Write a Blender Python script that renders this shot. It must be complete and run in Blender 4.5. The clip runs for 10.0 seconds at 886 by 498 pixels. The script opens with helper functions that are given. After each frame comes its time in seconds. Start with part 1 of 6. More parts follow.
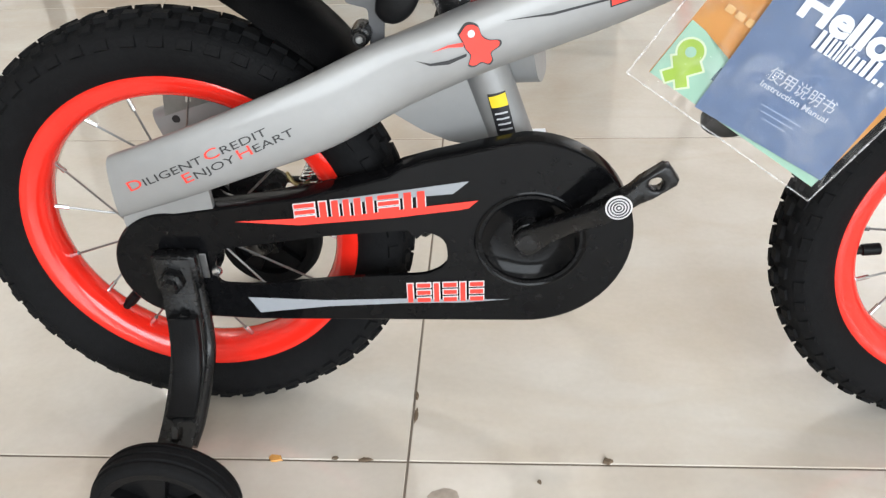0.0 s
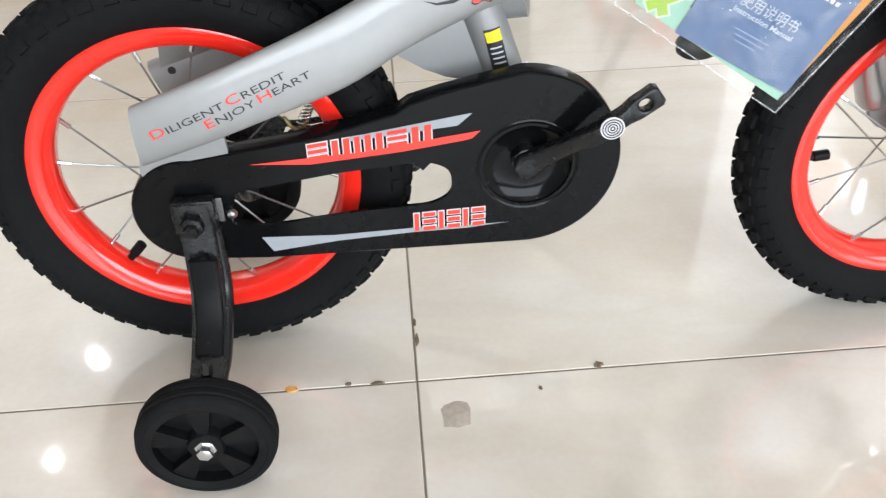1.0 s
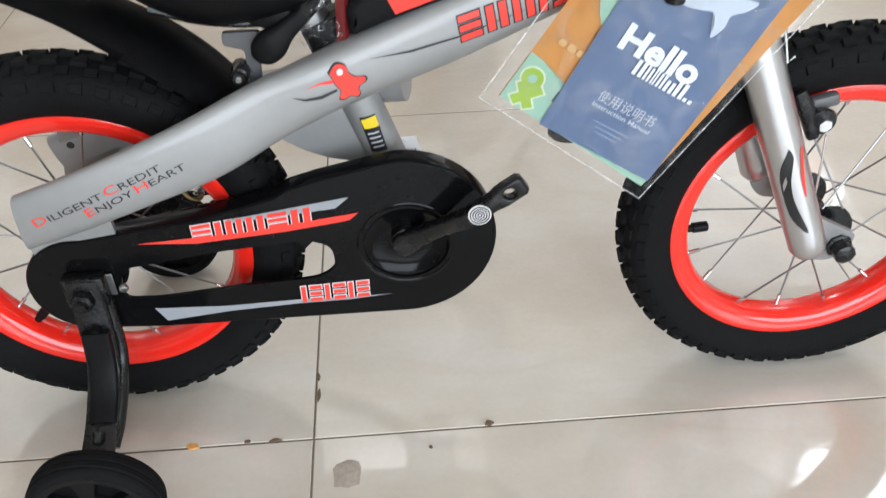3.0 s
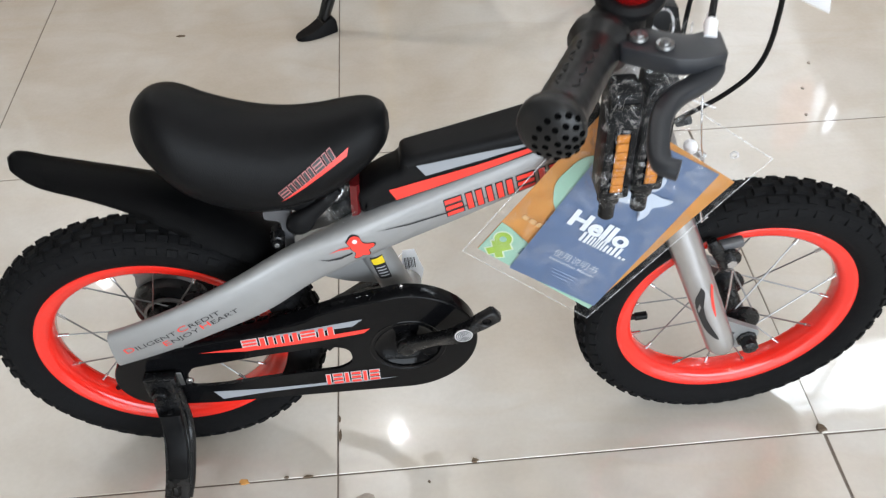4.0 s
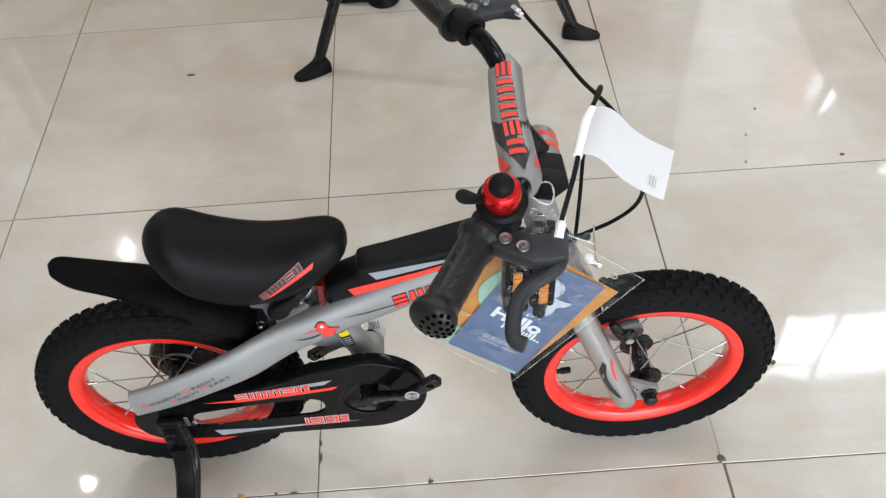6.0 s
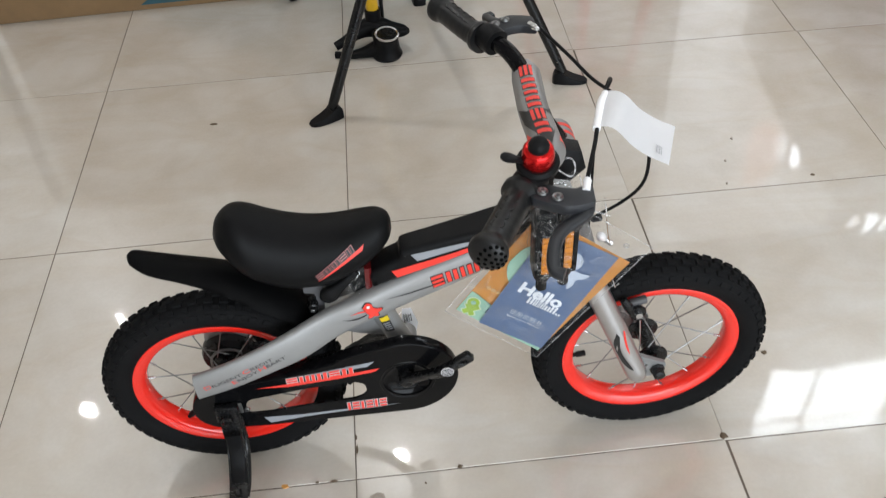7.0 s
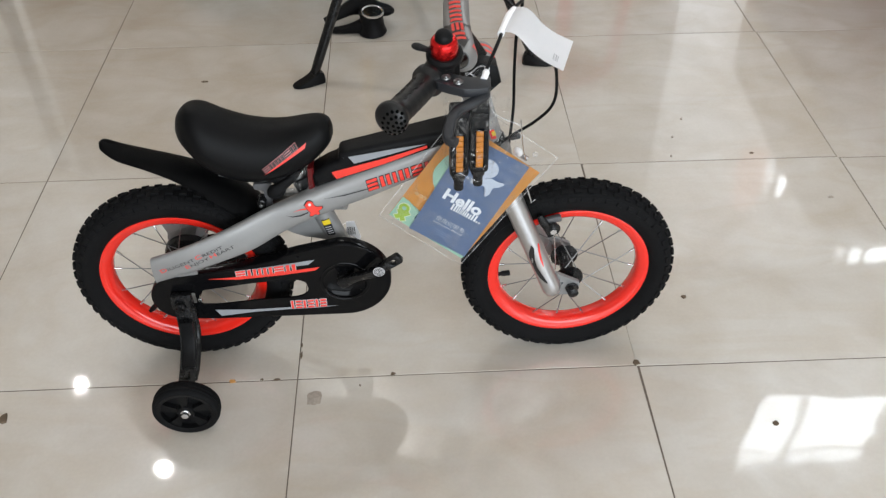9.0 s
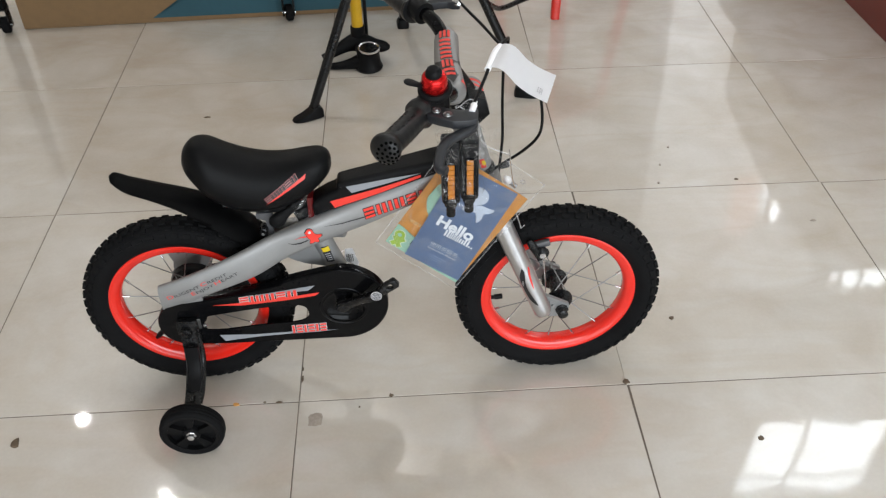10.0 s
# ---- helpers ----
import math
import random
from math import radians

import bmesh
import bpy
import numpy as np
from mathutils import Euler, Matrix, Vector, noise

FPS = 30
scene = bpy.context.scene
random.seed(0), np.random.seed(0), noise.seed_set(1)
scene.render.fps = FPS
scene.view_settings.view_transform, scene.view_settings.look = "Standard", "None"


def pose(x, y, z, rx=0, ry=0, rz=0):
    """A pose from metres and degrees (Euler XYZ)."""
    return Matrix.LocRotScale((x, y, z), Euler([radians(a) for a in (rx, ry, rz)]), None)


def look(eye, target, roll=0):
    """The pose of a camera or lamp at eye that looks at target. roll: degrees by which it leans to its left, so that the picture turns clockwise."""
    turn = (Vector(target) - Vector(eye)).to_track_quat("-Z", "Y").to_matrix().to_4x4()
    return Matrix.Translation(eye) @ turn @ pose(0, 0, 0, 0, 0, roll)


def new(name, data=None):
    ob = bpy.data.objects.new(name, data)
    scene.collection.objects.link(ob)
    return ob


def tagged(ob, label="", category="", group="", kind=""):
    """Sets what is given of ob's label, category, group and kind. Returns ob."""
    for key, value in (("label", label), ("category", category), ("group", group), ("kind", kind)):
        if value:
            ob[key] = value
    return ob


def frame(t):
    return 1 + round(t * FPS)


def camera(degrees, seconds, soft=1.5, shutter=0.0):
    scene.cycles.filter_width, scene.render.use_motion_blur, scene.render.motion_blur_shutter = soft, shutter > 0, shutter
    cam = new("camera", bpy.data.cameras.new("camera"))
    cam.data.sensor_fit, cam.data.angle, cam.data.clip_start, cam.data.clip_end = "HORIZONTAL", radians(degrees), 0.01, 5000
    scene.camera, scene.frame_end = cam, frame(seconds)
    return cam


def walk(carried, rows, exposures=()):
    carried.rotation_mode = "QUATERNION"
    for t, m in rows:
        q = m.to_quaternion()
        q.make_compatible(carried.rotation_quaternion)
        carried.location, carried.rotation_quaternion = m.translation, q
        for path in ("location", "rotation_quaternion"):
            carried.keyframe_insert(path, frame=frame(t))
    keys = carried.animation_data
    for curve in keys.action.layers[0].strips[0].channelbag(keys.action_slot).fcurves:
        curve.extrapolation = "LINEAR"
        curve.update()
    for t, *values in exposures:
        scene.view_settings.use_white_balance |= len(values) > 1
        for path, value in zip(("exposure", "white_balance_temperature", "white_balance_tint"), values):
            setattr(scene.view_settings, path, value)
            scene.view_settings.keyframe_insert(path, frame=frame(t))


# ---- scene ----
cam = camera(53.9, 10.0, 1.25, 0.3)
EXPOSURES = ((0.0, 0.52, 6540, 10), (0.5, 0.67, 6360, 10), (1.0, 0.67, 6330, 10), (1.5, 0.55, 6320, 10), (2.2, 0.45, 6320, 10), (3.5, 0.26, 6330, 10), (4.0, 0.28, 6290, 10), (4.5, 0.48, 6250, 10), (5.0, 0.36, 6280, 10), (5.5, 0.28, 6300, 10), (7.0, 0.02, 6400, 10), (9.0, -0.06, 6450, 10), (10.0, -0.10, 6490, 10))
PATH = [
    (0, (0.072, -0.51, 0.557), (-0.044, 1.15, -0.552), -2.1),
    (0.5, (0.024, -0.545, 0.565), (0.013, 1.093, -0.582), -1.7),
    (1, (-0.008, -0.56, 0.573), (0.092, 1.032, -0.634), -1.7),
    (1.5, (-0.017, -0.563, 0.58), (0.216, 1.013, -0.629), 0.2),
    (2, (-0.002, -0.56, 0.588), (0.214, 1.01, -0.631), 0.1),
    (2.2, (0.009, -0.561, 0.588), (0.213, 1.024, -0.614), 0.0),
    (3.3, (0.107, -0.542, 0.722), (0.185, 0.993, -0.559), -1.7),
    (3.5, (0.106, -0.549, 0.788), (0.191, 0.951, -0.533), -1.6),
    (4, (0.111, -0.55, 0.947), (0.182, 0.84, -0.489), -2.4),
    (4.5, (0.134, -0.549, 1.063), (0.223, 0.737, -0.467), -3.5),
    (5, (0.17, -0.538, 1.14), (0.217, 0.676, -0.448), -4.5),
    (5.5, (0.201, -0.545, 1.182), (0.212, 0.681, -0.398), -4.3),
    (5.7, (0.207, -0.555, 1.191), (0.216, 0.7, -0.366), -3.8),
    (6.8, (0.136, -0.71, 1.223), (0.182, 0.706, -0.189), -3.9),
    (7, (0.117, -0.76, 1.225), (0.199, 0.677, -0.164), -3.4),
    (7.5, (0.103, -0.825, 1.224), (0.2, 0.601, -0.175), -3.3),
    (8, (0.146, -0.872, 1.182), (0.226, 0.527, -0.246), -2.3),
    (8.5, (0.193, -0.932, 1.161), (0.231, 0.5, -0.235), -1.6),
    (9, (0.215, -1.0, 1.186), (0.278, 0.491, -0.145), -0.5),
    (9.5, (0.22, -1.044, 1.212), (0.323, 0.481, -0.077), -0.4),
    (10, (0.222, -1.055, 1.219), (0.288, 0.484, -0.058), -1.2),
]
walk(cam, [(t, look(eye, target, roll)) for t, eye, target, roll in PATH], EXPOSURES)

# ---- world and lights ----
world = bpy.data.worlds.new("world")
scene.world = world
world.use_nodes = True
sky = world.node_tree.nodes.new("ShaderNodeTexSky")
sky.sky_type, sky.sun_disc = "NISHITA", False
sky.sun_elevation, sky.sun_rotation = radians(40), radians(200)
world.node_tree.links.new(sky.outputs[0], world.node_tree.nodes["Background"].inputs[0])
world.node_tree.nodes["Background"].inputs[1].default_value = 0.08
scene.view_settings.exposure = 0.0


def area_lamp(name, at, to, width, height, watts, colour):
    data = bpy.data.lights.new(name, "AREA")
    data.shape, data.size, data.size_y, data.energy, data.color = "RECTANGLE", width, height, watts, colour
    ob = new(name, data)
    ob.matrix_world = look(at, to)
    return ob


# added daylight fill behind the camera, from an assumed, unseen window
area_lamp("unseen_front_fill", (1.75, -3.9, 1.55), (1.75, 0, 1.0), 5.0, 2.3, 215, (0.88, 0.95, 1.0))


# ---- materials ----
def material(name, colour, rough=0.5, metal=0.0, vary=0.12, scale=30.0, bump=0.0, bump_scale=200.0, coat=0.0, rough_vary=0.1, shine=0.5):
    """A surface with coarse and fine variation of its colour and gloss, and a fine relief."""
    m = bpy.data.materials.new(name)
    m.use_nodes = True
    nt = m.node_tree
    n, link = nt.nodes, nt.links.new
    b = n["Principled BSDF"]
    co = n.new("ShaderNodeTexCoord")
    coarse, fine = n.new("ShaderNodeTexNoise"), n.new("ShaderNodeTexNoise")
    coarse.inputs["Scale"].default_value, fine.inputs["Scale"].default_value = scale * 0.2, scale * 3
    coarse.inputs["Detail"].default_value, fine.inputs["Detail"].default_value = 3, 5
    mixed = n.new("ShaderNodeMath")
    mixed.operation = "ADD"
    for tex in (coarse, fine):
        link(co.outputs["Object"], tex.inputs["Vector"])
    link(coarse.outputs[0], mixed.inputs[0])
    link(fine.outputs[0], mixed.inputs[1])
    ramp = n.new("ShaderNodeMapRange")
    ramp.inputs[1].default_value, ramp.inputs[2].default_value = 0.6, 1.4
    ramp.inputs[3].default_value, ramp.inputs[4].default_value = 1 - vary, 1 + vary
    link(mixed.outputs[0], ramp.inputs[0])
    tint = n.new("ShaderNodeVectorMath")
    tint.operation = "SCALE"
    tint.inputs[0].default_value = colour
    link(ramp.outputs[0], tint.inputs["Scale"])
    link(tint.outputs[0], b.inputs["Base Color"])
    gloss = n.new("ShaderNodeMapRange")
    gloss.inputs[1].default_value, gloss.inputs[2].default_value = 0.6, 1.4
    gloss.inputs[3].default_value, gloss.inputs[4].default_value = max(0.02, rough * (1 - rough_vary)), min(1, rough * (1 + rough_vary))
    link(mixed.outputs[0], gloss.inputs[0])
    link(gloss.outputs[0], b.inputs["Roughness"])
    b.inputs["Metallic"].default_value = metal
    b.inputs["Coat Weight"].default_value = coat
    b.inputs["Specular IOR Level"].default_value = shine
    b.inputs["Coat Roughness"].default_value = 0.08
    if bump:
        relief, tex = n.new("ShaderNodeBump"), n.new("ShaderNodeTexNoise")
        tex.inputs["Scale"].default_value, tex.inputs["Detail"].default_value = bump_scale, 4
        link(co.outputs["Object"], tex.inputs["Vector"])
        link(tex.outputs[0], relief.inputs["Height"])
        relief.inputs["Strength"].default_value, relief.inputs["Distance"].default_value = bump, 0.002
        link(relief.outputs[0], b.inputs["Normal"])
    return m


def tile_material():
    """Polished cream porcelain with cloudy veins, another cut of the stone on each tile."""
    m = bpy.data.materials.new("polished_cream_tile")
    m.use_nodes = True
    n, link = m.node_tree.nodes, m.node_tree.links.new
    b = n["Principled BSDF"]
    co, info, shift, add = n.new("ShaderNodeTexCoord"), n.new("ShaderNodeObjectInfo"), n.new("ShaderNodeVectorMath"), n.new("ShaderNodeVectorMath")
    shift.operation, add.operation = "SCALE", "ADD"
    shift.inputs[0].default_value = (37.0, 53.0, 19.0)
    link(info.outputs["Random"], shift.inputs["Scale"])
    link(co.outputs["Object"], add.inputs[0])
    link(shift.outputs[0], add.inputs[1])
    stretch = n.new("ShaderNodeMapping")
    stretch.inputs["Rotation"].default_value = (0, 0, 0.6)
    stretch.inputs["Scale"].default_value = (0.55, 1.5, 1)
    link(add.outputs[0], stretch.inputs["Vector"])
    clouds, veins, grain = n.new("ShaderNodeTexNoise"), n.new("ShaderNodeTexNoise"), n.new("ShaderNodeTexNoise")
    for tex, size, detail, warp in ((clouds, 6.5, 6, 0.4), (veins, 4, 8, 1.2), (grain, 160, 4, 0)):
        tex.inputs["Scale"].default_value, tex.inputs["Detail"].default_value, tex.inputs["Distortion"].default_value = size, detail, warp
        link((stretch if tex is veins else add).outputs[0], tex.inputs["Vector"])
    ramp = n.new("ShaderNodeValToRGB")
    ramp.color_ramp.elements[0].position, ramp.color_ramp.elements[1].position = 0.33, 0.68
    ramp.color_ramp.elements[0].color, ramp.color_ramp.elements[1].color = (0.510, 0.454, 0.388, 1), (0.600, 0.563, 0.513, 1)
    link(clouds.outputs[0], ramp.inputs[0])
    thread = n.new("ShaderNodeValToRGB")
    for k, (place, value) in enumerate(((0.42, 0), (0.5, 1))):
        thread.color_ramp.elements[k].position, thread.color_ramp.elements[k].color = place, (value, value, value, 1)
    last = thread.color_ramp.elements.new(0.60)
    last.color = (0, 0, 0, 1)
    link(veins.outputs[0], thread.inputs[0])
    mix = n.new("ShaderNodeMix")
    mix.data_type = "RGBA"
    weak = n.new("ShaderNodeMath")
    weak.operation = "MULTIPLY"
    weak.inputs[1].default_value = 0.26
    link(thread.outputs[0], weak.inputs[0])
    link(weak.outputs[0], mix.inputs[0])
    link(ramp.outputs[0], mix.inputs[6])
    mix.inputs[7].default_value = (0.50, 0.415, 0.315, 1)
    speck = n.new("ShaderNodeMapRange")
    speck.inputs[3].default_value, speck.inputs[4].default_value = 0.95, 1.05
    link(grain.outputs[0], speck.inputs[0])
    last_mix = n.new("ShaderNodeVectorMath")
    last_mix.operation = "SCALE"
    link(mix.outputs[2], last_mix.inputs[0])
    link(speck.outputs[0], last_mix.inputs["Scale"])
    link(last_mix.outputs[0], b.inputs["Base Color"])
    scuff = n.new("ShaderNodeMapRange")
    scuff.inputs[3].default_value, scuff.inputs[4].default_value = 0.028, 0.058
    link(clouds.outputs[0], scuff.inputs[0])
    link(scuff.outputs[0], b.inputs["Coat Roughness"])
    b.inputs["Roughness"].default_value, b.inputs["IOR"].default_value = 0.25, 1.45
    b.inputs["Coat Weight"].default_value, b.inputs["Coat IOR"].default_value = 0.8, 1.5
    wave, relief = n.new("ShaderNodeTexNoise"), n.new("ShaderNodeBump")
    wave.inputs["Scale"].default_value = 9
    link(add.outputs[0], wave.inputs["Vector"])
    link(wave.outputs[0], relief.inputs["Height"])
    relief.inputs["Strength"].default_value, relief.inputs["Distance"].default_value = 0.045, 0.01
    link(relief.outputs[0], b.inputs["Normal"])
    link(relief.outputs[0], b.inputs["Coat Normal"])
    return m


def clear_material(name, gloss, rough=0.08, crumple=0.0, size=70, low=0.4, high=2.2, milky=0.0, creases=0):
    """Thin clear plastic: it lets the light through; glints on its creases are patterned in."""
    m = bpy.data.materials.new(name)
    m.use_nodes = True
    n, link = m.node_tree.nodes, m.node_tree.links.new
    n.remove(n["Principled BSDF"])
    clear, shiny, mix = n.new("ShaderNodeBsdfTransparent"), n.new("ShaderNodeBsdfGlossy"), n.new("ShaderNodeMixShader")
    shiny.inputs["Roughness"].default_value = rough
    haze, blend = n.new("ShaderNodeBsdfTranslucent" if milky > 0.8 else "ShaderNodeBsdfDiffuse"), n.new("ShaderNodeMixShader")
    haze.inputs["Color"].default_value = (0.9, 0.9, 0.92, 1)
    blend.inputs[0].default_value = milky
    link(shiny.outputs[0], blend.inputs[1])
    link(haze.outputs[0], blend.inputs[2])
    tex, relief, co, ramp = n.new("ShaderNodeTexNoise"), n.new("ShaderNodeBump"), n.new("ShaderNodeTexCoord"), n.new("ShaderNodeMapRange")
    tex.inputs["Scale"].default_value, tex.inputs["Detail"].default_value, tex.inputs["Distortion"].default_value = size, 4, 1.0
    link(co.outputs["Object"], tex.inputs["Vector"])
    link(tex.outputs[0], relief.inputs["Height"])
    relief.inputs["Strength"].default_value, relief.inputs["Distance"].default_value = crumple, 0.01
    link(relief.outputs[0], shiny.inputs["Normal"])
    ramp.inputs[1].default_value, ramp.inputs[2].default_value = 0.48, 0.70
    ramp.inputs[3].default_value, ramp.inputs[4].default_value = gloss * low, gloss * high
    link(tex.outputs[0], ramp.inputs[0])
    factor = ramp.outputs[0]
    # thin pale lines of a cell pattern, painted as the glints of creases
    if creases:
        cells, thin, both = n.new("ShaderNodeTexVoronoi"), n.new("ShaderNodeMapRange"), n.new("ShaderNodeMath")
        cells.feature = "DISTANCE_TO_EDGE"
        cells.inputs["Scale"].default_value = creases
        warp, shift = n.new("ShaderNodeTexNoise"), n.new("ShaderNodeMixRGB")
        warp.inputs["Scale"].default_value = creases * 0.7
        shift.inputs[0].default_value = 0.03
        link(co.outputs["Object"], warp.inputs["Vector"])
        link(co.outputs["Object"], shift.inputs[1])
        link(warp.outputs["Color"], shift.inputs[2])
        link(shift.outputs[0], cells.inputs["Vector"])
        thin.inputs[1].default_value, thin.inputs[2].default_value = 0.0, 0.11
        thin.inputs[3].default_value, thin.inputs[4].default_value = 1.0, 0.05
        link(cells.outputs["Distance"], thin.inputs[0])
        both.operation = "MULTIPLY"
        link(factor, both.inputs[0])
        link(thin.outputs[0], both.inputs[1])
        factor = both.outputs[0]
    link(factor, mix.inputs[0])
    link(clear.outputs[0], mix.inputs[1])
    link(blend.outputs[0], mix.inputs[2])
    link(mix.outputs[0], n["Material Output"].inputs["Surface"])
    return m


def glow_material(name, colour, strength):
    m = bpy.data.materials.new(name)
    m.use_nodes = True
    b = m.node_tree.nodes["Principled BSDF"]
    b.inputs["Base Color"].default_value = (0.8, 0.8, 0.8, 1)
    b.inputs["Emission Color"].default_value = (*colour, 1)
    b.inputs["Emission Strength"].default_value = strength
    return m


SILVER = material("silver_paint", (0.285, 0.285, 0.285), 0.55, 0.45, 0.06, 40, 0.03, 900, 0.35)
# the silver paint again, lighter and glossier, with the fork's brighter light in its colour
FORK_SILVER = material("silver_paint_lit_fork", (0.50, 0.50, 0.51), 0.30, 0.9, 0.05, 40, 0.02, 900, 0.3)
SILVER_DECAL = material("silver_decal", (0.27, 0.285, 0.31), 0.4, 0.0, 0.05, 40)
WHITE_DECAL = material("pale_decal", (0.62, 0.60, 0.61), 0.45, 0.0, 0.05, 40)
RED_DECAL = material("red_decal", (0.80, 0.045, 0.03), 0.4, 0.0, 0.08, 40)
BLACK_DECAL = material("black_decal", (0.012, 0.012, 0.014), 0.4, 0.0, 0.1, 40)
RED_RIM = material("red_rim_paint", (0.80, 0.022, 0.012), 0.16, 0.0, 0.06, 25, 0.03, 120, 0.35)
RUBBER = material("tyre_rubber", (0.0068, 0.0068, 0.0073), 0.75, 0.0, 0.35, 60, 0.25, 500, shine=0.09)
SOFT_BLACK = material("saddle_skin", (0.0042, 0.0042, 0.0046), 0.42, 0.0, 0.25, 40, 0.16, 900, shine=0.10)
PLASTIC = material("black_plastic", (0.0064, 0.0064, 0.0069), 0.42, 0.0, 0.25, 40, 0.15, 700, shine=0.10)
GLOSS_BLACK = material("glossy_black_guard", (0.004, 0.004, 0.0045), 0.13, 0.0, 0.25, 30, 0.02, 300, 0.0, shine=0.13)
DARK_STEEL = material("black_painted_steel", (0.006, 0.006, 0.0065), 0.27, 0.0, 0.25, 60, 0.1, 400, shine=0.32)
GREY_LEVER = material("grey_brake_lever", (0.019, 0.0205, 0.0245), 0.42, 0.1, 0.1, 60, 0.04, 400, shine=0.4)
BRASS = material("dull_brass", (0.30, 0.24, 0.11), 0.4, 0.8, 0.2, 90)
CHROME = material("zinc_steel", (0.62, 0.62, 0.63), 0.22, 0.95, 0.08, 90)
SPOKE_STEEL = material("spoke_steel", (0.26, 0.26, 0.26), 0.38, 0.9, 0.1, 90)
RED_METAL = material("anodised_red_bell", (0.62, 0.012, 0.012), 0.2, 0.75, 0.1, 60, 0.05, 300)
AMBER = material("amber_reflector", (0.46, 0.165, 0.016), 0.25, 0.0, 0.3, 200, 0.5, 600)
PAPER = material("white_paper", (0.91, 0.91, 0.93), 0.6, 0.0, 0.02, 20)
GREY_INK = material("grey_ink", (0.45, 0.45, 0.47), 0.6)
BLUE_PRINT = material("blue_print", (0.19, 0.275, 0.46), 0.3, 0.0, 0.05, 30)
ORANGE_PRINT = material("orange_print", (0.78, 0.40, 0.11), 0.35, 0.0, 0.06, 30)
GREEN_PRINT = material("pale_green_print", (0.27, 0.45, 0.35), 0.35, 0.0, 0.06, 30)
GREEN_PALE = material("pale_cream_green_print", (0.55, 0.62, 0.45), 0.35, 0.0, 0.05, 30)
LIME_PRINT = material("lime_print", (0.28, 0.42, 0.05), 0.35)
YELLOW = material("yellow_sticker", (0.75, 0.55, 0.02), 0.4)
PLASTER = material("plaster", (0.72, 0.70, 0.66), 0.8, 0.0, 0.05, 8, 0.15, 80)
CEILING_PAINT = material("ceiling_paint", (0.66, 0.64, 0.61), 0.85, 0.0, 0.04, 6, 0.1, 90)
GROUT = material("dark_grout", (0.14, 0.112, 0.088), 0.85, 0.0, 0.3, 40, 0.3, 300)
CARDBOARD = material("brown_cardboard", (0.25, 0.155, 0.075), 0.8, 0.0, 0.12, 14, 0.2, 260)
TEAL_PRINT = material("teal_print", (0.022, 0.085, 0.115), 0.6, 0.0, 0.1, 20)
MAROON = material("maroon_board", (0.16, 0.028, 0.02), 0.45, 0.0, 0.15, 25, 0.1, 200)
YELLOW_PAINT = material("yellow_paint", (0.62, 0.36, 0.01), 0.3, 0.0, 0.08, 40)
RED_PLASTIC = material("red_plastic", (0.62, 0.03, 0.02), 0.3, 0.0, 0.08, 40)
DIRT = material("dried_dirt", (0.12, 0.085, 0.055), 0.9, 0.0, 0.4, 120, 0.5, 400)
GREY_STAIN = material("grey_dust_stain", (0.34, 0.29, 0.245), 0.7, 0.0, 0.3, 60)
ORANGE_DOT = material("orange_wax", (0.62, 0.30, 0.07), 0.5, 0.0, 0.2, 120)
TILE = tile_material()
GRIP_RUBBER = material("grip_rubber", (0.0075, 0.0075, 0.008), 0.36, 0.0, 0.2, 60, 0.1, 700, shine=0.34)
GREY_PLASTIC = material("grey_brake_plastic", (0.085, 0.085, 0.09), 0.4, 0.0, 0.1, 60, 0.1, 400)
CARD_INK = material("brown_card_ink", (0.58, 0.34, 0.13), 0.4)
DIM_PRINT = material("dim_blue_print", (0.26, 0.34, 0.50), 0.35)
FADED_WHITE = material("faded_white_print", (0.68, 0.72, 0.78), 0.4, 0.0, 0.05, 30)
FADED_PRINT = material("faded_pale_print", (0.46, 0.52, 0.62), 0.35, 0.0, 0.06, 30)
FILM = clear_material("clear_film", 0.22, 0.09, 0.9, 50, 0.15, 2.0, 0.32, 105)
SEAM = clear_material("film_seam", 0.34, 0.15, 0.6, 120, 0.8, 2.0, 0.7)
PIT = material("pit_shadow_black", (0.0015, 0.0015, 0.0017), 0.9, shine=0.02)
RED_FILM = material("dark_red_tape", (0.105, 0.008, 0.009), 0.25, 0.0, 0.2, 60)
SLEEVE = clear_material("clear_sleeve", 0.055, 0.10, 0.25, 40, 0.3, 2.2, 0.45)
PINK_DECAL = material("faded_pink_decal", (0.46, 0.17, 0.17), 0.45, 0.0, 0.1, 60)
DAY = glow_material("daylight_pane", (0.88, 0.95, 1.0), 14.0)
REDDISH_GLOW = glow_material("reddish_glow", (1.0, 0.52, 0.38), 1.7)
FROST = glow_material("frosted_pane", (0.92, 0.96, 1.0), 1.15)
SLAB_PLASTER = material("beige_slab_plaster", (0.55, 0.46, 0.36), 0.8, 0.0, 0.06, 8, 0.15, 80)
LED = glow_material("lamp_glow", (1.0, 0.97, 0.92), 16.0)


# ---- mesh helpers ----
def spline(points, steps=8):
    """A smooth line through the points (Catmull-Rom)."""
    p = [Vector(q) for q in points]
    p = [2 * p[0] - p[1], *p, 2 * p[-1] - p[-2]]
    out = []
    for a, b, c, d in zip(p, p[1:], p[2:], p[3:]):
        for k in range(steps):
            t = k / steps
            out.append(0.5 * ((2 * b) + (c - a) * t + (2 * a - 5 * b + 4 * c - d) * t * t + (3 * b - a - 3 * c + d) * t ** 3))
    return out + [p[-2]]


